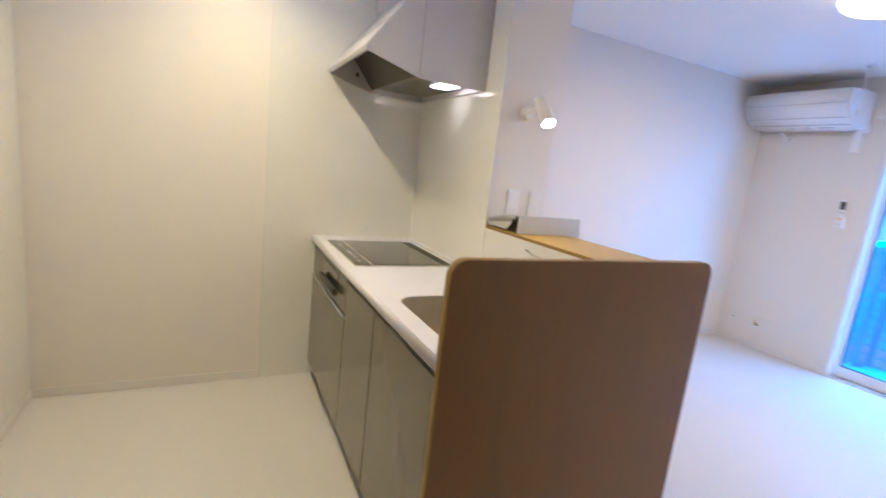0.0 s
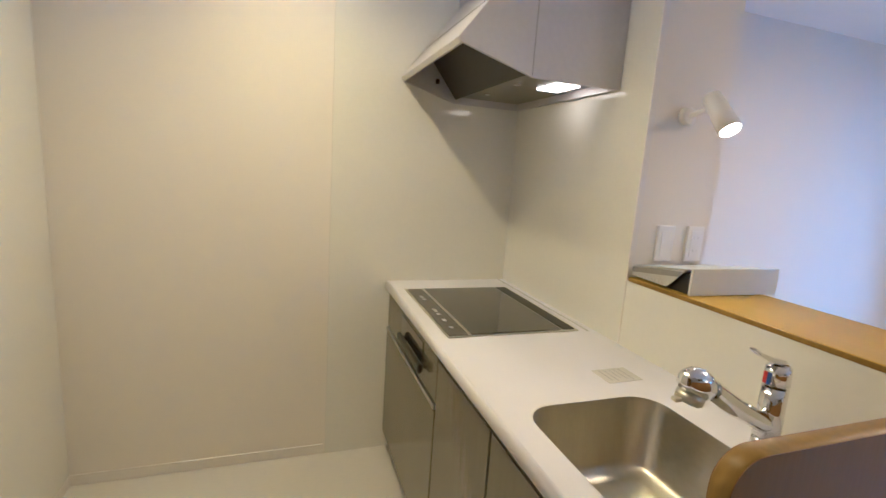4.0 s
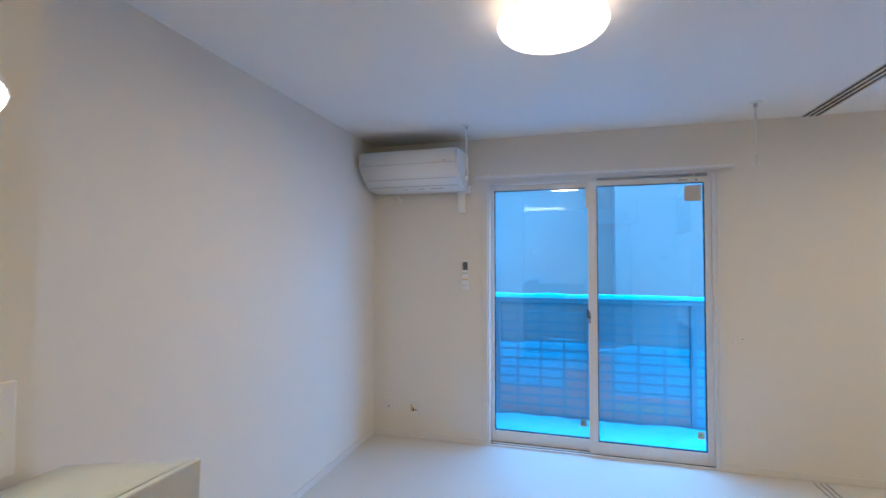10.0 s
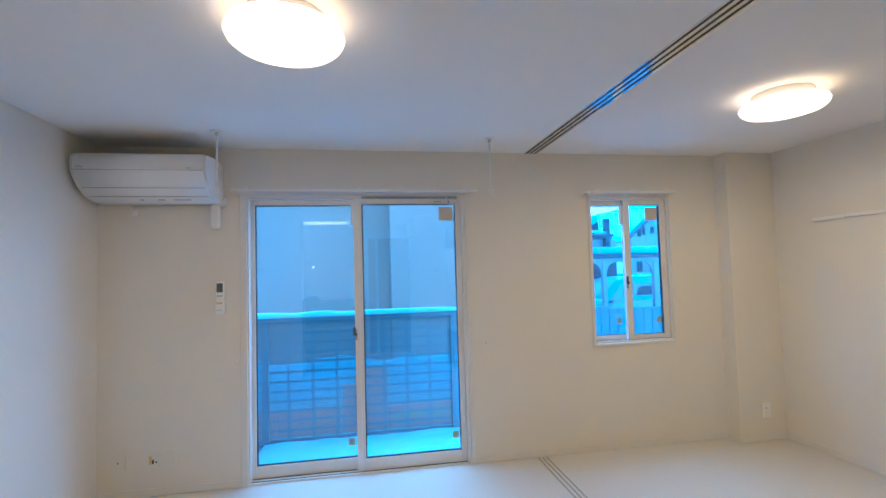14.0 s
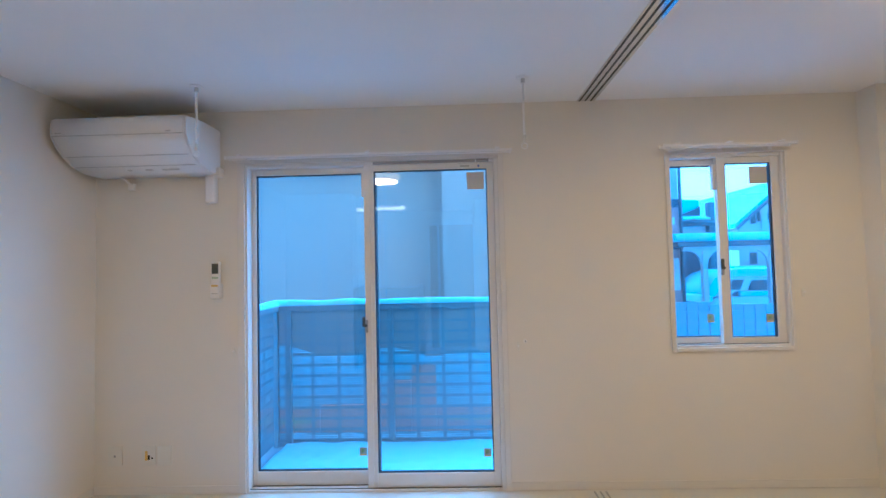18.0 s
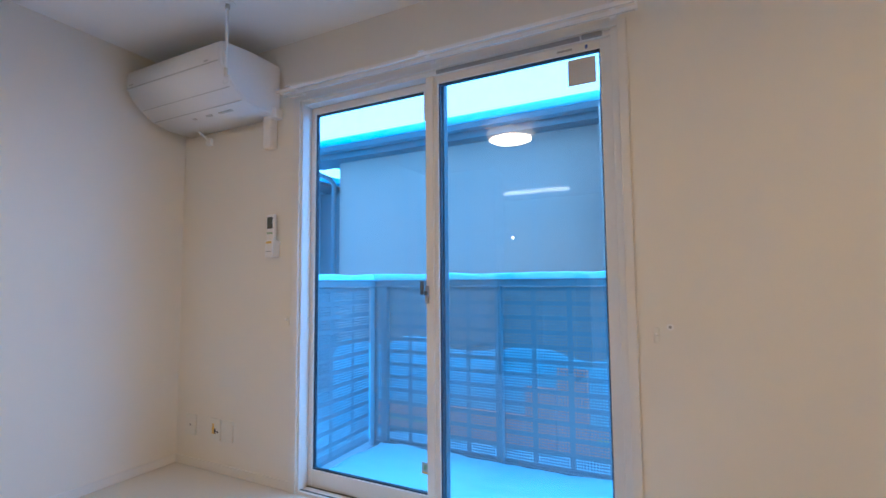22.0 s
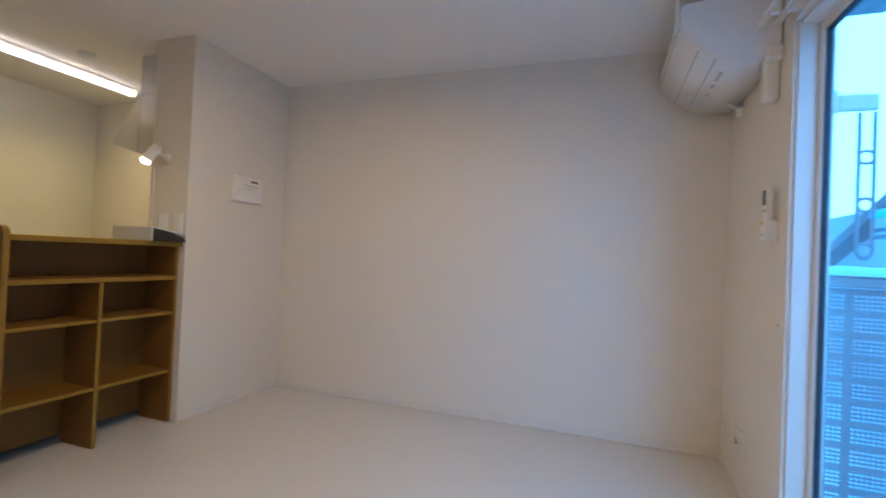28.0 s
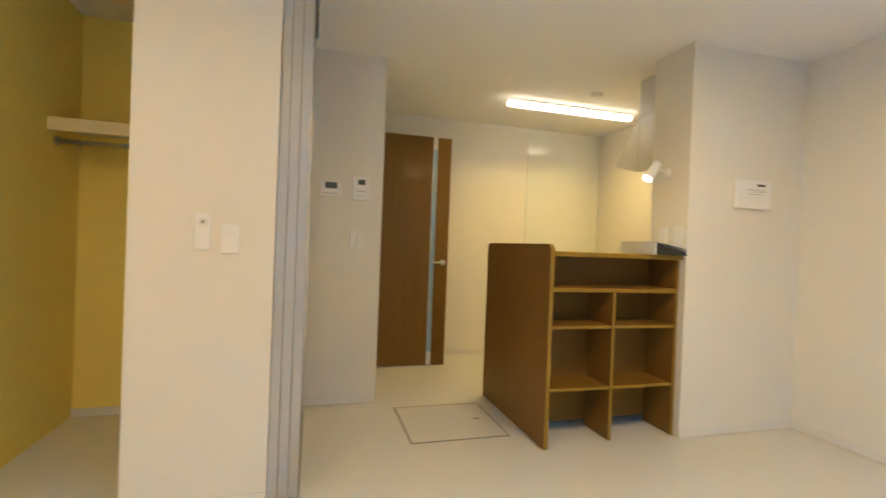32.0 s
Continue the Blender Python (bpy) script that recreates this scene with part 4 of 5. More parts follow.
# ---- ceiling fittings ----
def hook(x, y, z1):
    h = thing("laundry_pole_hanger", (x, y, z1), "white ceiling hanger for a drying pole", "hanger", "ceiling pole hangers")
    part("base", cyl((x, y, H - 0.008), (x, y, H), 0.036, n=28, bev=0.002), M_PLASTIC, h)
    part("joint", cyl((x, y, H - 0.03), (x, y, H - 0.008), 0.011, n=14), M_ALU, h)
    part("rod", cyl((x, y, z1 + 0.05), (x, y, H - 0.03), 0.0065, n=12), M_PLASTIC, h)
    part("tip", cyl((x, y, z1 + 0.01), (x, y, z1 + 0.05), 0.009, n=12), M_IVORY, h)
    part("ring", tube([(x + 0.016 * math.cos(k * math.pi / 10), y, z1 - 0.008 + 0.016 * math.sin(k * math.pi / 10)) for k in range(21)], 0.0035), M_PLASTIC, h)


hook(0.888, -0.412, 2.03)
hook(2.684, -0.388, 2.03)


def ceiling_light(x, y):
    c = thing("ceiling_light", (x, y, H - 0.1), "round white ceiling light, switched on", "ceiling lamp", "round ceiling lights")
    part("base", cyl((x, y, H - 0.056), (x, y, H), 0.145, n=48, bev=0.004), M_PLASTIC, c)
    part("diffuser", lathe([(0.0, 0.0), (0.09, 0.001), (0.153, 0.005), (0.185, 0.014), (0.201, 0.028), (0.208, 0.044), (0.204, 0.056), (0.194, 0.060), (0.14, 0.061)], (x, y, H - 0.116)), M_DOME, c, "glowing white dome")


ceiling_light(1.535, -1.80)
ceiling_light(4.09, -1.35)
kl = thing("kitchen_batten_light", (0.89, -4.50, H - 0.08), "long slim kitchen ceiling light, switched on", "ceiling lamp")
part("base", bx((0.282, 1.498, -4.530, -4.470, H - 0.028, H), bev=0.003), M_PLASTIC, kl)
part("diffuser", prism([(-4.538, H - 0.028), (-4.535, H - 0.056), (-4.522, H - 0.068), (-4.478, H - 0.068), (-4.465, H - 0.056), (-4.462, H - 0.028)], 0.277, 1.503, "x", 0.002), M_TUBE, kl, "glowing long diffuser")
sd = thing("smoke_alarm", (0.888, -4.132, H), "round white smoke alarm on the ceiling", "smoke alarm")
part("housing", lathe([(0.0, -0.035), (0.035, -0.034), (0.045, -0.026), (0.052, -0.012), (0.052, 0.0)], (0.888, -4.132, H), 32), M_PLASTIC, sd)

# ---- doors ----
dr = thing("kitchen_door", (2.22, -4.94, 0), "dark oak door with a narrow glass slit, standing open", "door")
DX0, DX1, DY0, DY1, DZ0, DZ1 = 1.868, 2.614, -4.966, -4.930, 0.008, 2.100
part("leaf", bx((DX0, 1.996, DY0, DY1, DZ0, DZ1), bev=0.0015), M_DOOR, dr)
part("leaf", bx((2.040, DX1, DY0, DY1, DZ0, DZ1), bev=0.0015), M_DOOR, dr)
part("slit_end", bx((1.996, 2.040, DY0 + 0.002, DY1 - 0.004, DZ0, 0.13), (1.996, 2.040, DY0 + 0.002, DY1 - 0.004, 1.99, DZ1)), M_IVORY, dr)
part("slit_glass", bx((1.996, 2.040, -4.952, -4.944, 0.13, 1.99)), M_FROST, dr, "narrow frosted glass slit")
part("slit_bead", bx((1.996, 2.000, DY0 + 0.004, DY1 - 0.002, 0.13, 1.99), (2.036, 2.040, DY0 + 0.004, DY1 - 0.002, 0.13, 1.99)), M_ALU, dr)
part("slit_bar", bx((2.000, 2.036, -4.944, -4.940, 1.62, 1.628), (2.000, 2.036, -4.944, -4.940, 1.455, 1.463)), M_ALU, dr)
part("bottom_seal", bx((DX0, DX1, -4.953, -4.943, 0.001, 0.008)), M_ALU, dr)
for s_, y in ((1, DY1), (-1, DY0)):
    hnd = part("rose", cyl((1.915, y, 0.955), (1.915, y + s_ * 0.010, 0.955), 0.026, n=28, bev=0.002), M_STEEL, dr)
    part("lever", merge(cyl((1.915, y + s_ * 0.010, 0.955), (1.915, y + s_ * 0.045, 0.955), 0.009, n=16), tube([(1.915, y + s_ * 0.045, 0.955), (1.93, y + s_ * 0.050, 0.955), (2.03, y + s_ * 0.050, 0.953)], 0.008)), M_STEEL, hnd)
df = thing("door_frame", (2.67, -4.56, 0), "slim white door frame of the kitchen doorway", "door frame", kind="structure")
part("jamb", bx((2.615, 2.740, -4.997, -4.969, 0, 2.119), (2.650, 2.740, -4.096, -4.085, 0, 2.119), (2.615, 2.740, -4.969, -4.096, 2.106, 2.124), bev=0.002), M_TRIM, df)


def slide_panel(k):
    x = 3.100 + 0.0430 * k
    p = thing("sliding_door", (x + 0.016, -3.40, 0.004), "tall white sliding partition door with tinted end panels, pushed back into its stack", "sliding door", "stacked partition doors")
    y0, y1 = -3.86, -2.905 - 0.003 * k
    part("leaf", bx((x + 0.003, x + 0.0385, y0 + 0.02, y1 - 0.020, 0.585, 1.795)), M_IVORY, p)
    for z0, z1 in ((0.036, 0.560), (1.820, H - 0.046)):
        part("tinted_panel", bx((x + 0.006, x + 0.0355, y0 + 0.02, y1 - 0.020, z0, z1)), M_TINT, p, "brown tinted panel")
    for z0, z1 in ((0.006, 0.036), (0.560, 0.585), (1.795, 1.820), (H - 0.046, H - 0.016)):
        part("rail", bx((x + 0.001, x + 0.0405, y0 + 0.02, y1 - 0.020, z0, z1), bev=0.001), M_ALU, p)
    part("stile", bx((x, x + 0.0415, y1 - 0.020, y1, 0.006, H - 0.016), bev=0.002), M_ALU, p, "pale grey edge stile")
    part("stile", bx((x, x + 0.0415, y0, y0 + 0.02, 0.006, H - 0.016), bev=0.002), M_ALU, p)
    part("finger_pull", bx((x + 0.002, x + 0.003, y1 - 0.07, y1 - 0.045, 0.93, 1.07)), M_RAIL, p)


for k in range(3):
    slide_panel(k)

ha = thing("floor_hatch", (2.208, -3.603, 0), "cream floor storage hatch with a thin metal rim", "floor hatch", kind="structure")
hx0, hx1, hy0, hy1 = 1.913, 2.512, -3.905, -3.332
part("rim", bx((hx0, hx0 + 0.010, hy0, hy1, 0.0005, 0.004), (hx1 - 0.010, hx1, hy0, hy1, 0.0005, 0.004), (hx0 + 0.010, hx1 - 0.010, hy0, hy0 + 0.010, 0.0005, 0.004), (hx0 + 0.010, hx1 - 0.010, hy1 - 0.010, hy1, 0.0005, 0.004)), M_RAIL, ha)
part("lid", bx((hx0 + 0.011, hx1 - 0.011, hy0 + 0.011, hy1 - 0.011, 0.0003, 0.0035)), M_FLOOR, ha)
part("pull_ring", bx((2.000, 2.040, -3.635, -3.61, 0.0036, 0.0052), bev=0.0006), M_PRINT, ha)

# ---- closet ----
cs = thing("closet_shelf", (3.9, -3.9, 1.66), "cream wooden closet shelf", "shelf")
part("board", bx((3.346, 4.429, -4.079, -3.73, 1.685, 1.71), bev=0.002), M_CREAM, cs)
part("front_lip", bx((3.346, 4.429, -3.742, -3.724, 1.640, 1.71), bev=0.002), M_CREAM, cs)
cr = thing("closet_rod", (3.9, -3.80, 1.60), "thin steel hanging rod under the closet shelf", "rod")
part("rod", cyl((3.346, -3.82, 1.60), (4.429, -3.82, 1.60), 0.0125, n=18), M_ALU, cr)
for x in (3.346, 4.421):
    part("socket", cyl((x, -3.82, 1.60), (x + 0.008, -3.82, 1.60), 0.026, n=20), M_ALU, cr)

# ---- balcony ----
solid("balcony_floor", bx((0.62, 2.95, 0.12, 1.02, -0.20, -0.075)), M_FENCE, "grey balcony deck", "balcony", kind="structure")


def snow_sheet(name, x0, x1, y0, y1, z, hgt, nx, ny, seed, label, edge=0.06, amp=0.3, ridge=0.0, lumps=4.0):
    """A lumpy layer of snow with rounded rims."""
    bm = bmesh.new()
    rnd = Vector((seed * 3.7, seed * 1.3, 0))
    top = []
    for j in range(ny + 1):
        row = []
        for i in range(nx + 1):
            x, y = x0 + (x1 - x0) * i / nx, y0 + (y1 - y0) * j / ny
            d = min(x - x0, x1 - x, y - y0, y1 - y)
            k = max(0.0, min(1, d / edge))
            hh = hgt * (1 - (1 - k) ** 2) ** 0.5 * (0.85 + amp * noise.noise(Vector((x * lumps, y * lumps, 0)) + rnd))
            off = 0.012 * noise.noise(Vector((x * 9, y * 9, 3)) + rnd)
            row.append(bm.verts.new((x + off * (d > 0), y + off, z + max(0.0, hh) + 0.1 * min(hgt, 0.075) * noise.noise(Vector((x * 14, y * 14, 7)) + rnd) * (k > 0.3) + ridge * k * abs(math.sin(y * 26 + 0.3 * x)) * min(1.0, max(0.0, (x - 1.6) * 2)))))
        top.append(row)
    for j in range(ny):
        for i in range(nx):
            bm.faces.new((top[j][i], top[j][i + 1], top[j + 1][i + 1], top[j + 1][i])).smooth = True
    lo = [bm.verts.new((x, y, z - 0.004)) for x, y in ((x0, y0), (x1, y0), (x1, y1), (x0, y1))]
    bm.faces.new(lo[::-1])
    return solid(name, bm, M_SNOW, label, "snow", kind="stuff")


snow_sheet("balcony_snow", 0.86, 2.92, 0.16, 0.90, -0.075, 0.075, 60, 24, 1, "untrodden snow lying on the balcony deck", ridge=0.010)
fe = thing("balcony_fence", (1.8, 0.95, -0.08), "grey metal balcony fence of perforated panels", "fence")
FY, FX, FT = 0.935, 0.79, 1.040


def perforated(x0, x1, z0, z1, start, rows):
    """A sheet in the xz plane with blocks of small square holes, as bars round the holes; a blank strip stands at start and every pitch from it."""
    bm = bmesh.new()
    gap, gz, pitch, web = 0.027, 0.022, 0.217, 0.22

    def quad(a, b, c, d):
        lo, hi = [[bm.verts.new(p) for p in ((a, y, c), (b, y, c), (b, y, d), (a, y, d))] for y in (-0.001, 0.001)]
        bm.faces.new(lo)
        bm.faces.new(hi[::-1])
        for i in range(4):
            bm.faces.new((lo[i], hi[i], hi[(i + 1) % 4], lo[(i + 1) % 4]))

    bh = (z1 - z0 - gz * (rows + 1)) / rows
    k0 = math.floor((x0 - start) / pitch)
    for k in range(k0, k0 + 20):
        g0, g1 = start + k * pitch - gap / 2, start + k * pitch + gap / 2
        if max(g0, x0) < min(g1, x1):
            quad(max(g0, x0), min(g1, x1), z0, z1)
        a, b = max(g1, x0), min(g0 + pitch, x1)
        if b - a < 0.004:
            continue
        for j in range(rows + 1):
            quad(a, b, z0 + j * (bh + gz), z0 + j * (bh + gz) + gz)
        n, m = max(1, round((b - a) / 0.0175)), 4
        px, pz = (b - a) / n, bh / m
        for j in range(rows):
            c = z0 + gz + j * (bh + gz)
            for i in range(n + 1):
                u = a + i * px
                quad(max(a, u - px * web), min(b, u + px * web), c, c + bh)
            for i in range(m + 1):
                v = c + i * pz
                for q in range(n):
                    quad(a + (q + web) * px, a + (q + 1 - web) * px, max(c, v - pz * web), min(c + bh, v + pz * web))
    return bm


def fence_panel(x0, x1, start, side=False):
    bm = perforated(x0, x1, -0.035, FT - 0.005, start, 12)
    if side:
        bmesh.ops.rotate(bm, cent=(0, 0, 0), matrix=Matrix.Rotation(radians(90), 3, "Z"), verts=bm.verts)
        bmesh.ops.translate(bm, vec=(FX, 0, 0), verts=bm.verts)
    else:
        bmesh.ops.translate(bm, vec=(0, FY, 0), verts=bm.verts)
    return part("perforated_panel", bm, M_FENCE, fe)


posts = [0.905, 1.748, 2.622]
for x0, x1 in zip([FX + 0.02] + posts, posts + [2.93]):
    fence_panel(x0, x1 - 0.001, 1.093)
fence_panel(0.14, FY - 0.06, 0.255, True)
for x in posts:
    part("post", bx((x - 0.022, x + 0.022, FY - 0.045, FY - 0.005, -0.075, FT), bev=0.003), M_FENCE, fe)
part("post", bx((FX - 0.02, FX + 0.02, FY - 0.02, FY + 0.02, -0.075, FT), bev=0.003), M_FENCE, fe)
part("post", bx((2.93, 2.97, FY - 0.02, FY + 0.02, -0.075, FT), bev=0.003), M_FENCE, fe)
part("top_rail", bx((FX - 0.045, 2.98, FY - 0.045, FY + 0.045, FT, FT + 0.045), bev=0.006), M_FENCE, fe)
part("top_rail", bx((FX - 0.045, FX + 0.045, 0.121, FY - 0.046, FT, FT + 0.045), bev=0.006), M_FENCE, fe)
part("bottom_rail", bx((FX + 0.02, 2.93, FY - 0.012, FY + 0.012, -0.07, -0.036)), M_FENCE, fe)
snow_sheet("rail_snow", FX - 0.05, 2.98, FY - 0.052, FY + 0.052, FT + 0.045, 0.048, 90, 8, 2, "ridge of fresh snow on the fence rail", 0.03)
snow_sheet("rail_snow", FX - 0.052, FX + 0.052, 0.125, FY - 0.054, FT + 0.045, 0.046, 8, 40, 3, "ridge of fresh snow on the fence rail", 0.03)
solid("balcony_canopy", bx((0.81, 2.76, 0.121, 0.33, 2.12, 2.19), bev=0.006), M_FENCE, "shallow grey metal hood above the balcony window", "canopy", kind="structure")
lb = thing("laundry_bracket", (0.80, 0.13, 1.78), "pale metal drying pole bracket folded down on the outer wall", "bracket")
part("wall_block", bx((0.755, 0.80, 0.121, 0.20, 1.74, 1.83), bev=0.004), M_PLASTIC, lb)
part("shoulder", bx((0.77, 0.795, 0.20, 0.335, 1.745, 1.815), bev=0.012), M_PLASTIC, lb)
part("arm", tube([(0.782, 0.275, 1.74), (0.782, 0.275, 1.18), (0.782, 0.29, 1.155), (0.782, 0.31, 1.155), (0.782, 0.325, 1.18), (0.782, 0.325, 1.74)], 0.007), M_FENCE, lb)
for z in (1.56, 1.37, 1.19):
    part("ring", tube([(0.782, 0.30 + 0.026 * math.cos(k * math.pi / 10), z + 0.026 * math.sin(k * math.pi / 10)) for k in range(21)], 0.006), M_FENCE, lb)

# ---- outdoors ----
sky_bd = bmesh.new()
arc = [(130 * math.cos(radians(a)), 130 * math.sin(radians(a))) for a in range(-4, 185, 4)]
lo, mid, hi = [[sky_bd.verts.new((2 + u * k, v * k, z)) for u, v in arc] for k, z in ((1.0, -3.0), (0.99, 60.0), (0.93, 125.0))]
for a, b in ((lo, mid), (mid, hi)):
    for i in range(len(arc) - 1):
        sky_bd.faces.new((a[i + 1], a[i], b[i], b[i + 1])).smooth = True
solid("backdrop", sky_bd, M_OVERCAST, "bright white overcast winter sky", "sky", kind="structure")
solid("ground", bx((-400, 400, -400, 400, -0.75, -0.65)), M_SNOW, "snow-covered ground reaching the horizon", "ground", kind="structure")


def building(name, x0, x1, y0, y1, z1, wallm, label, panes=(), seams=(), cat="house"):
    h = thing(name, ((x0 + x1) / 2, (y0 + y1) / 2, -0.65), label, cat)
    w = part("wall", bx((x0, x1, y0, y1, -0.65, z1)), wallm, h)
    for x in seams:
        part("joint", bx((x - 0.004, x + 0.004, y0 - 0.003, y0 - 0.0005, -0.6, z1)), M_PRINT, w)
    for px0, px1, pz0, pz1 in panes:
        f = part("window", bx((px0 - 0.05, px1 + 0.05, y0 - 0.03, y0 - 0.001, pz0 - 0.05, pz1 + 0.05)), M_EAVE, h)
        part("pane", bx((px0, px1, y0 - 0.035, y0 - 0.0305, pz0, pz1)), M_CARGLASS, f)
    return h


nb = building("neighbour_house", -1.38, 2.15, 3.20, 9.0, 2.80, M_SIDING, "pale grey sided neighbour house under a snowy roof", seams=(-1.13, -0.29, 0.555, 1.375))
part("wall_step", bx((2.151, 4.2, 2.75, 9.0, -0.65, 2.80)), M_SIDING, nb)
part("soffit", bx((-1.88, 4.4, 2.96, 3.4, 2.74, 2.80)), M_EAVE, nb)
part("fascia", bx((-1.90, 4.4, 2.92, 2.96, 2.71, 2.88), bev=0.004), M_EAVE, nb)
part("gutter", prism([(2.80, 2.85), (2.81, 2.79), (2.86, 2.77), (2.91, 2.79), (2.92, 2.85), (2.905, 2.85), (2.90, 2.805), (2.86, 2.788), (2.82, 2.805), (2.815, 2.85)], -1.94, 4.4, "x"), M_EAVE, nb)
part("downpipe", tube([(-1.78, 2.86, 2.78), (-1.78, 2.88, 2.71), (-1.75, 2.89, 2.66), (-1.47, 3.10, 2.50), (-1.43, 3.14, 2.42), (-1.43, 3.15, -0.6)], 0.034), M_EAVE, nb)
bm = prism([(2.82, 2.86), (2.80, 2.90), (2.83, 2.96), (2.95, 3.01), (9.0, 4.82), (9.0, 2.86)], -1.92, 4.4, "x", smooth=True)
part("roof_snow", bm, M_SNOW, nb, "deep snow on the roof slope")
lh = building("side_house", -9.0, -2.35, 3.6, 9.5, 2.2, M_HOUSE, "pale house with a low dark gable roof")
part("dark_bay", bx((-2.349, -1.55, 3.9, 9.0, -0.65, 2.50)), M_DARKW, lh)
part("roof", prism([(-2.0, 2.60), (-3.65, 3.12), (-10.5, 0.42), (-10.5, 0.25), (-3.65, 2.95), (-2.0, 2.44)], 3.3, 9.8, "y"), M_EAVE, lh)
part("gable", prism([(-2.36, 2.2), (-2.36, 2.54), (-3.65, 2.95), (-5.55, 2.2)], 3.61, 9.4, "y"), M_HOUSE, lh)
part("roof_snow", prism([(-1.55, 2.51), (-1.55, 2.58), (-2.0, 2.70), (-3.60, 3.20), (-3.65, 3.125), (-2.0, 2.605)], 3.4, 9.6, "y"), M_SNOW, lh)
shw = part("window", bx((-3.90, -2.48, 3.57, 3.599, 1.58, 1.64), (-3.90, -3.85, 3.57, 3.599, 0.70, 1.58), (-2.53, -2.48, 3.57, 3.599, 0.70, 1.58), (-3.21, -3.17, 3.57, 3.599, 0.70, 1.58), (-3.85, -2.53, 3.57, 3.599, 0.70, 0.75)), M_ALU, lh)
for px0, px1 in ((-3.85, -3.21), (-3.17, -2.53)):
    part("pane", bx((px0, px1, 3.585, 3.598, 0.75, 1.58)), M_CARGLASS, shw)
hv = thing("heater_unit", (-4.6, 3.2, -0.65), "pale outdoor heating unit with a vented snow-topped cabinet", "heater")
part("cabinet", bx((-5.15, -3.95, 2.95, 3.40, -0.65, 1.90), bev=0.01), M_HOUSE, hv)
part("vent_band", bx((-5.1, -4.0, 2.94, 2.949, 1.60, 1.66), (-5.1, -4.0, 2.94, 2.949, 1.70, 1.76)), M_EAVE, hv)
part("cap", bx((-5.2, -3.88, 2.90, 3.45, 1.90, 2.02), bev=0.04), M_SNOW, hv)

ob_ = thing("site_barrier", (1.5, 2.3, -0.65), "orange plastic site barrier standing in the snow", "barrier")
for x0, x1, z0, z1 in ((-0.15, 0.75, -0.44, -0.17), (0.75, 1.50, -0.44, -0.14), (1.50, 1.78, -0.44, 0.12), (1.78, 2.06, -0.44, 0.30), (2.06, 2.90, -0.44, -0.16)):
    part("barrier_board", bx((x0, x1 - 0.01, 2.28, 2.33, z0, z1), bev=0.01), M_ORANGE, ob_)
part("reflector_band", bx((-0.1, 0.70, 2.274, 2.2795, -0.34, -0.28), (2.12, 2.85, 2.274, 2.2795, -0.32, -0.26)), M_YELLOW, ob_, "faded yellow band")
for x in (0.0, 0.9, 1.9, 2.8):
    part("leg", bx((x, x + 0.04, 2.335, 2.375, -0.65, -0.2)), M_EAVE, ob_)
snow_sheet("snow_field", -0.9, 3.4, 1.04, 2.26, -0.65, 0.27, 60, 20, 5, "low snow lying between fence and house", 0.08, 0.12)
snow_sheet("snow_bank", -0.9, 4.0, 2.39, 2.745, -0.65, 1.22, 80, 12, 6, "snow banked up against the neighbour house", 0.12, 0.14, lumps=1.7)

# ---- view from the small window ----
cp = thing("carport", (7.5, 5.6, -0.65), "carport with a snow-laden flat roof", "carport")
part("roof", bx((6.30, 11.5, 5.45, 7.10, 1.64, 1.73), bev=0.01), M_EAVE, cp)
part("beam", bx((6.45, 11.4, 5.58, 5.64, 1.56, 1.64)), M_HOUSE, cp)
for x0, x1 in ((6.79, 6.88), (7.985, 8.115)):
    part("post", bx((x0, x1, 5.56, 5.66, -0.65, 1.56), bev=0.006), M_HOUSE, cp)
    for side, edge in ((-1, x0), (1, x1)):
        part("brace", prism([(edge, 1.559), (edge + side * 0.19, 1.559), (edge + side * 0.10, 1.51), (edge + side * 0.035, 1.42), (edge, 1.24)], 5.585, 5.635, "y"), M_HOUSE, cp)
bm = prism([(5.42, 1.735), (5.40, 1.77), (5.41, 1.82), (5.45, 1.86), (5.52, 1.885), (6.2, 1.91), (7.1, 1.90), (7.12, 1.735)], 6.26, 11.5, "x", smooth=True)
part("roof_snow", bm, M_SNOW, cp, "thick rounded snow on the roof")

ph = thing("pink_house", (6.2, 7.6, -0.65), "pink walled house corner with a pale upper storey", "house")
w = part("wall", bx((4.9, 7.19, 7.20, 8.60, -0.65, 2.56)), M_PINK, ph)
part("dark_band", bx((4.9, 7.195, 7.195, 8.60, 2.56, 2.74)), M_EAVE, ph)
part("upper_wall", bx((4.9, 7.19, 7.20, 8.60, 2.74, 5.6)), M_HOUSE, ph)
part("roof", bx((4.7, 7.45, 7.0, 8.8, 5.6, 5.75), bev=0.02), M_EAVE, ph)
part("drain_pipe", cyl((7.22, 7.17, -0.65), (7.22, 7.17, 5.6), 0.035, n=12), M_EAVE, ph)
part("meter_box", bx((6.92, 7.12, 7.10, 7.199, 0.76, 1.45), bev=0.01), M_PLASTIC, w, "white meter cabinet on the wall")
part("lamp_box", bx((7.0, 7.07, 7.13, 7.199, 2.18, 2.34), bev=0.01), M_PLASTIC, w)

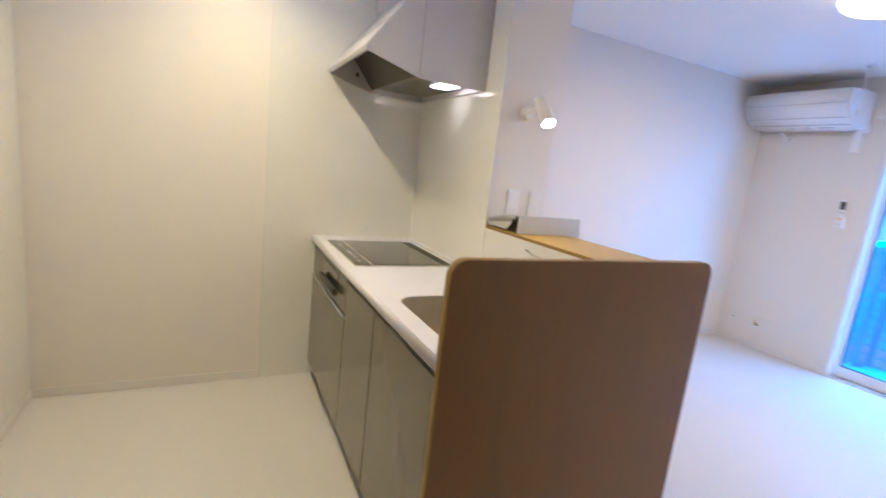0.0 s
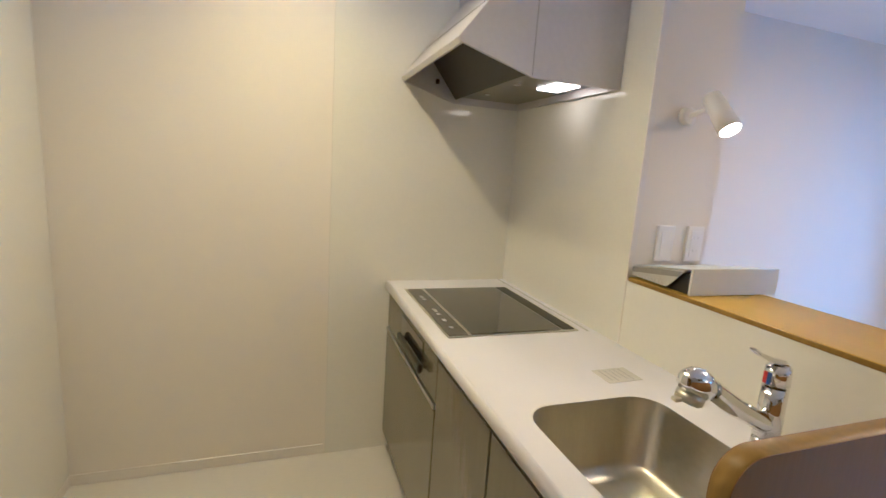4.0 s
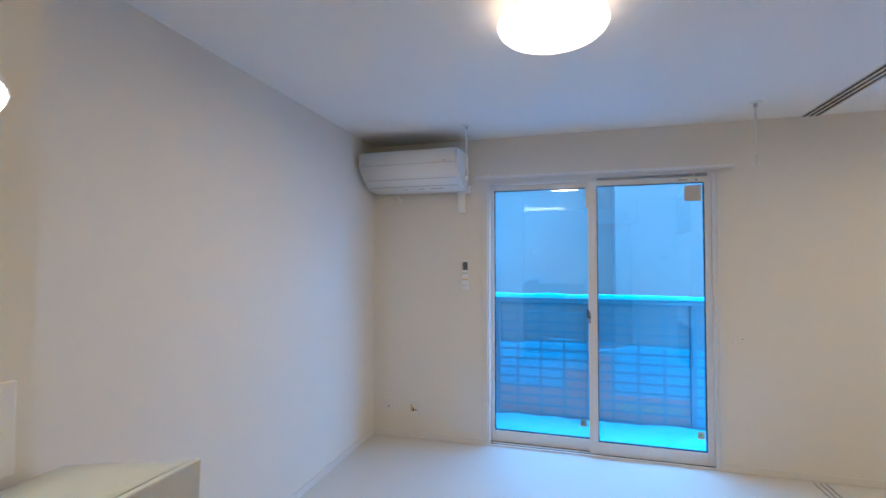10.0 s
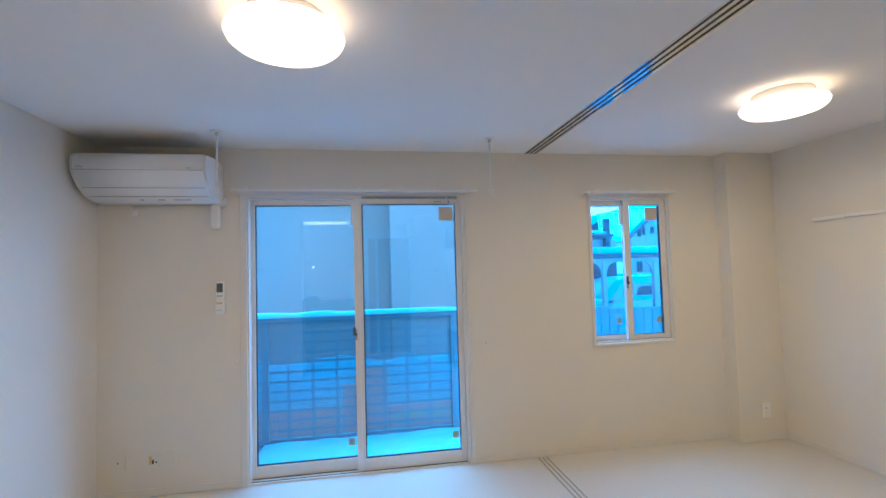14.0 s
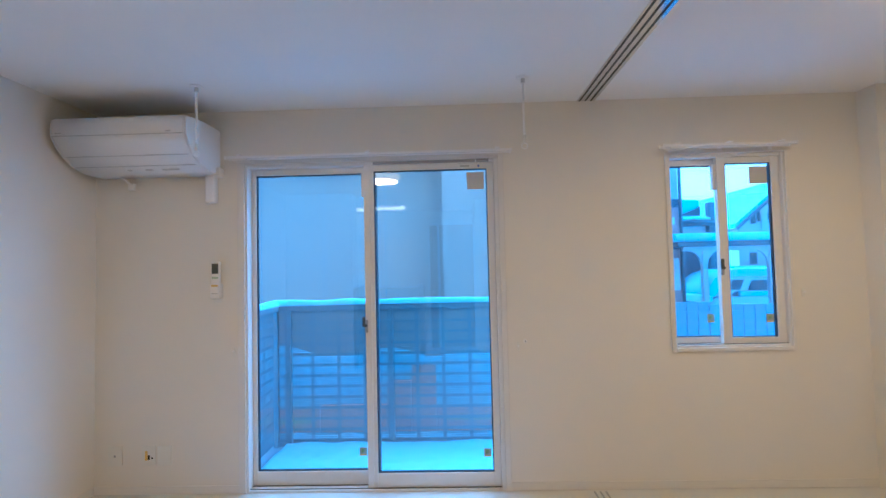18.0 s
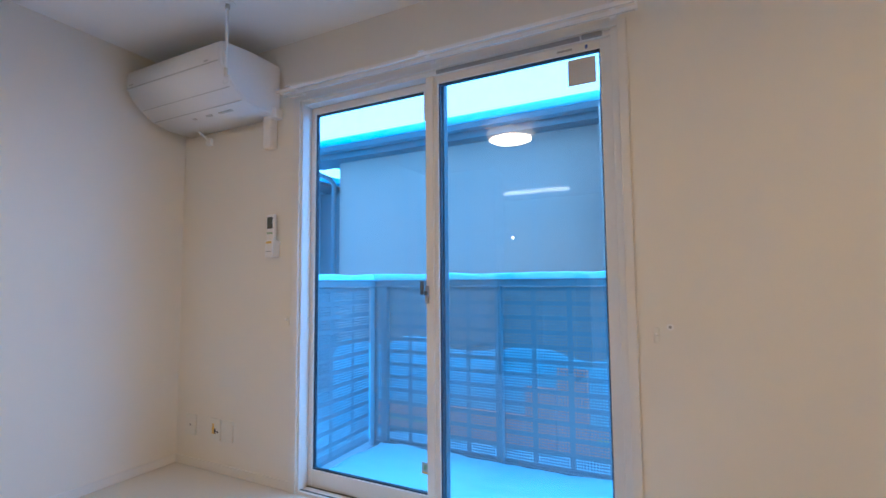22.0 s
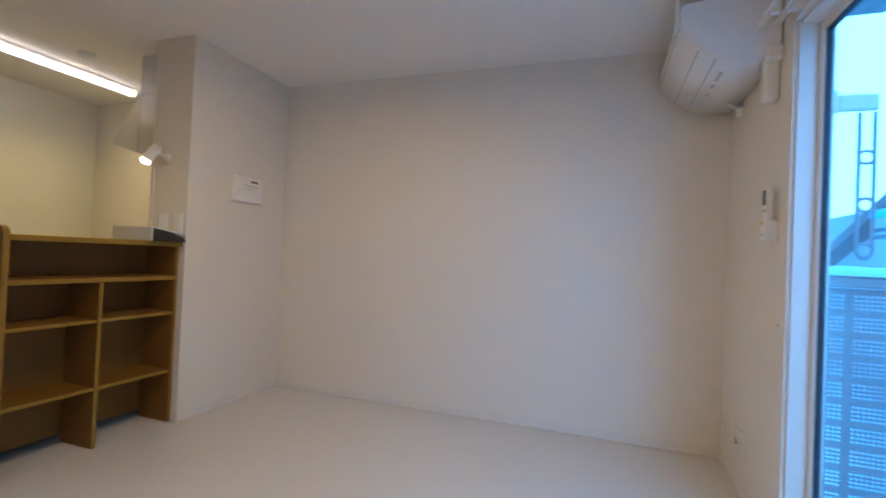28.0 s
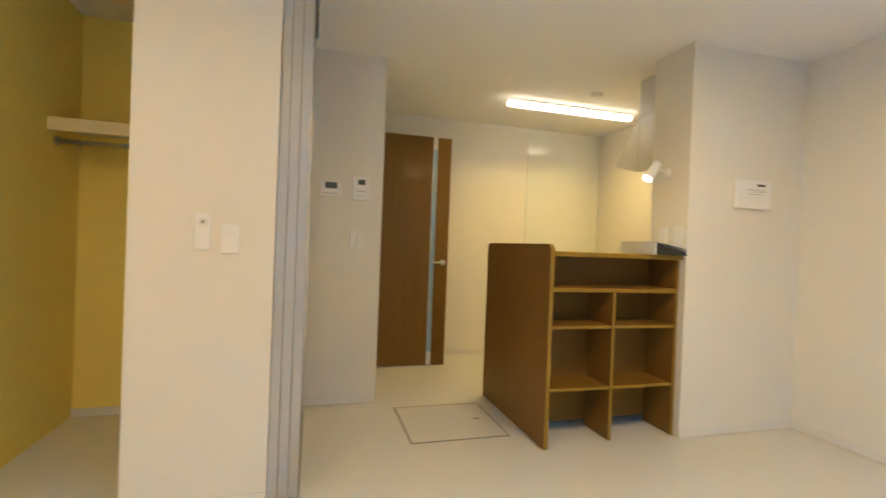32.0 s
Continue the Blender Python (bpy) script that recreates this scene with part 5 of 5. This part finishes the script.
dk = thing("dark_house", (8.0, 9.5, -0.65), "dark low house under a snowy roof", "house")
part("wall", bx((7.5, 9.2, 9.10, 11.0, -0.65, 1.66)), M_DARKW, dk)
part("upper_wall", bx((7.5, 9.2, 9.10, 11.0, 1.66, 2.28)), M_HOUSE, dk)
part("eave", bx((7.3, 8.96, 8.85, 11.2, 2.28, 2.40), bev=0.01), M_EAVE, dk)
part("gutter", cyl((7.3, 8.82, 2.38), (8.97, 8.82, 2.38), 0.045, n=12), M_EAVE, dk)
for x in (7.9, 8.35, 8.8):
    part("gutter_bracket", bx((x - 0.02, x + 0.02, 8.76, 8.86, 2.41, 2.45)), M_EAVE, dk)
bm = prism([(8.86, 2.41), (8.84, 2.44), (8.88, 2.48), (9.0, 2.51), (11.2, 2.95), (11.2, 2.41)], 7.3, 8.80, "x", smooth=True)
part("roof_snow", bm, M_SNOW, dk, "snow lying on the low roof")
part("flue", bx((8.785, 8.945, 8.93, 9.09, -0.65, 2.88), bev=0.015), M_DARKW, dk, "tall dark square flue beside the roof")
part("snow_drift", prism([(7.3, 2.60), (8.1, 2.60), (8.45, 2.66), (8.70, 2.76), (8.78, 2.83), (8.78, 2.42), (7.3, 2.42)], 9.3, 10.6, "y", smooth=True), M_DARKW, dk, "dark gable edge rising to the flue")
part("drift_snow", prism([(7.3, 2.61), (8.1, 2.61), (8.45, 2.67), (8.70, 2.77), (8.78, 2.84), (8.78, 3.0), (8.3, 3.02), (7.3, 2.98)], 9.35, 10.6, "y", smooth=True), M_SNOW, dk)

gh = building("gable_house", 11.75, 15.2, 12.6, 18.0, 2.40, M_HOUSE, "pale gabled house with small dark windows", [(12.14, 12.27, 1.28, 1.58), (12.70, 12.86, 1.25, 1.60)])
part("gable", prism([(11.75, 2.40), (11.75, 2.50), (13.36, 3.86), (14.97, 2.50), (15.2, 2.40)], 12.601, 17.9, "y"), M_HOUSE, gh)
part("roof", prism([(11.55, 2.36), (13.36, 3.88), (15.4, 2.16), (15.4, 2.24), (13.36, 3.97), (11.55, 2.44)], 12.3, 18.2, "y"), M_EAVE, gh)
part("roof_snow", prism([(11.55, 2.44), (13.36, 3.97), (15.4, 2.24), (15.4, 2.38), (13.36, 4.10), (11.55, 2.58)], 12.42, 18.2, "y"), M_SNOW, gh)
for px0, px1, pz0, pz1 in ((12.20, 12.32, 2.60, 2.88), (12.40, 12.47, 2.67, 2.96), (12.76, 12.87, 2.72, 2.94), (13.37, 13.50, 2.50, 2.70)):
    w = part("window", bx((px0 - 0.02, px1 + 0.02, 12.57, 12.600, pz0 - 0.02, pz1 + 0.02)), M_EAVE, gh)
    part("pane", bx((px0, px1, 12.565, 12.5695, pz0, pz1)), M_CARGLASS, w)
part("outer_pipe", tube([(12.58, 12.56, 3.15), (12.58, 12.55, 2.95), (12.50, 12.55, 2.90), (12.50, 12.55, 2.40)], 0.015), M_ALU, gh)
gw = thing("garden_wall", (11.5, 11.6, -0.65), "grey garden wall capped with snow behind the car", "wall")
part("wall", bx((9.2, 15.0, 11.50, 11.65, -0.65, 1.14)), M_EAVE, gw)
part("cap_snow", bx((9.2, 15.0, 11.46, 11.69, 1.14, 1.20), bev=0.02), M_SNOW, gw)

for z0, z1 in ((5.35, 5.85), (3.30, 3.42), (3.95, 4.25)):
    cb = thing("overhead_cable", (7.0, 10.5, z0), "thin dark overhead cable against the sky", "cable", "overhead cables")
    part("wire", tube([(6.0 + 1.0 * k, 10.5, z0 + (z1 - z0) * k / 8 - 0.10 * math.sin(math.pi * k / 8)) for k in range(9)], 0.006), M_ALU, cb)

fr_ = thing("slat_fence", (7.2, 4.0, -0.65), "grey vertical-slat metal fence beside the house", "fence")
for k in range(24):
    x = 4.7 + 0.165 * k
    part("slat", bx((x, x + 0.155, 4.00, 4.02, -0.62, 0.75 if x < 6.0 else 0.71), bev=0.004), M_FENCE, fr_)
part("rail", bx((4.7, 8.66, 3.985, 3.999, 0.60, 0.64), (4.7, 8.66, 3.985, 3.999, -0.3, -0.26)), M_FENCE, fr_)
part("top_cap", bx((4.7, 6.0, 3.98, 4.04, 0.75, 0.775), (6.0, 8.66, 3.98, 4.04, 0.71, 0.735)), M_FENCE, fr_)
for x in (4.68, 6.03, 7.36, 8.68):
    part("post", bx((x - 0.03, x + 0.03, 4.025, 4.085, -0.65, 0.76)), M_FENCE, fr_)

car = thing("parked_car", (9.6, 8.6, -0.65), "pale car under a thick layer of snow", "car")
CZ = -0.65
part("body", prism([(8.00, CZ + 0.30), (7.97, CZ + 0.70), (8.03, CZ + 1.05), (8.25, CZ + 1.20), (11.6, CZ + 1.20), (11.9, CZ + 0.95), (12.0, CZ + 0.60), (11.95, CZ + 0.30)], 7.70, 9.35, "y", 0.04), M_CAR, car)
part("cabin", prism([(8.15, CZ + 1.20), (8.42, CZ + 1.62), (8.62, CZ + 1.68), (10.4, CZ + 1.68), (11.3, CZ + 1.20)], 7.83, 9.22, "y", 0.04), M_CAR, car)
part("side_window", prism([(8.56, CZ + 1.35), (8.66, CZ + 1.57), (8.92, CZ + 1.58), (8.80, CZ + 1.35)], 7.815, 7.829, "y"), M_CARGLASS, car)
part("side_window", prism([(8.99, CZ + 1.34), (9.09, CZ + 1.56), (9.95, CZ + 1.57), (9.95, CZ + 1.34)], 7.815, 7.829, "y"), M_CARGLASS, car)
part("side_window", prism([(10.02, CZ + 1.34), (10.02, CZ + 1.57), (10.45, CZ + 1.57), (10.95, CZ + 1.34)], 7.815, 7.829, "y"), M_CARGLASS, car)
part("roof_snow", prism([(8.10, CZ + 1.22), (8.06, CZ + 1.40), (8.22, CZ + 1.62), (8.40, CZ + 1.74), (8.70, CZ + 1.82), (10.3, CZ + 1.84), (10.7, CZ + 1.72), (11.2, CZ + 1.36), (10.5, CZ + 1.66), (8.66, CZ + 1.66), (8.44, CZ + 1.58), (8.20, CZ + 1.21)], 7.76, 9.30, "y", smooth=True), M_SNOW, car, "thick snow over roof and tail")
part("sill_snow", bx((8.72, 11.0, 7.69, 7.81, CZ + 1.205, CZ + 1.32), bev=0.035, seg=3), M_SNOW, car, "ridge of snow under the side windows")
part("bumper", bx((7.90, 8.05, 7.72, 9.33, CZ + 0.35, CZ + 0.62), bev=0.04), M_CAR, car)
part("bumper_snow", bx((7.92, 8.16, 7.74, 9.31, CZ + 1.06, CZ + 1.24), bev=0.05, seg=3), M_SNOW, car)
for x in (8.75, 11.1):
    w = part("wheel", cyl((x, 7.68, CZ + 0.3), (x, 7.87, CZ + 0.3), 0.30, n=24, bev=0.02), M_BLACK, car)
    part("rim", cyl((x, 7.672, CZ + 0.3), (x, 7.679, CZ + 0.3), 0.19, n=20), M_ALU, w)
part("tail_lamp", bx((7.96, 8.06, 7.70, 7.80, CZ + 0.78, CZ + 1.00), bev=0.01), M_RED, car)
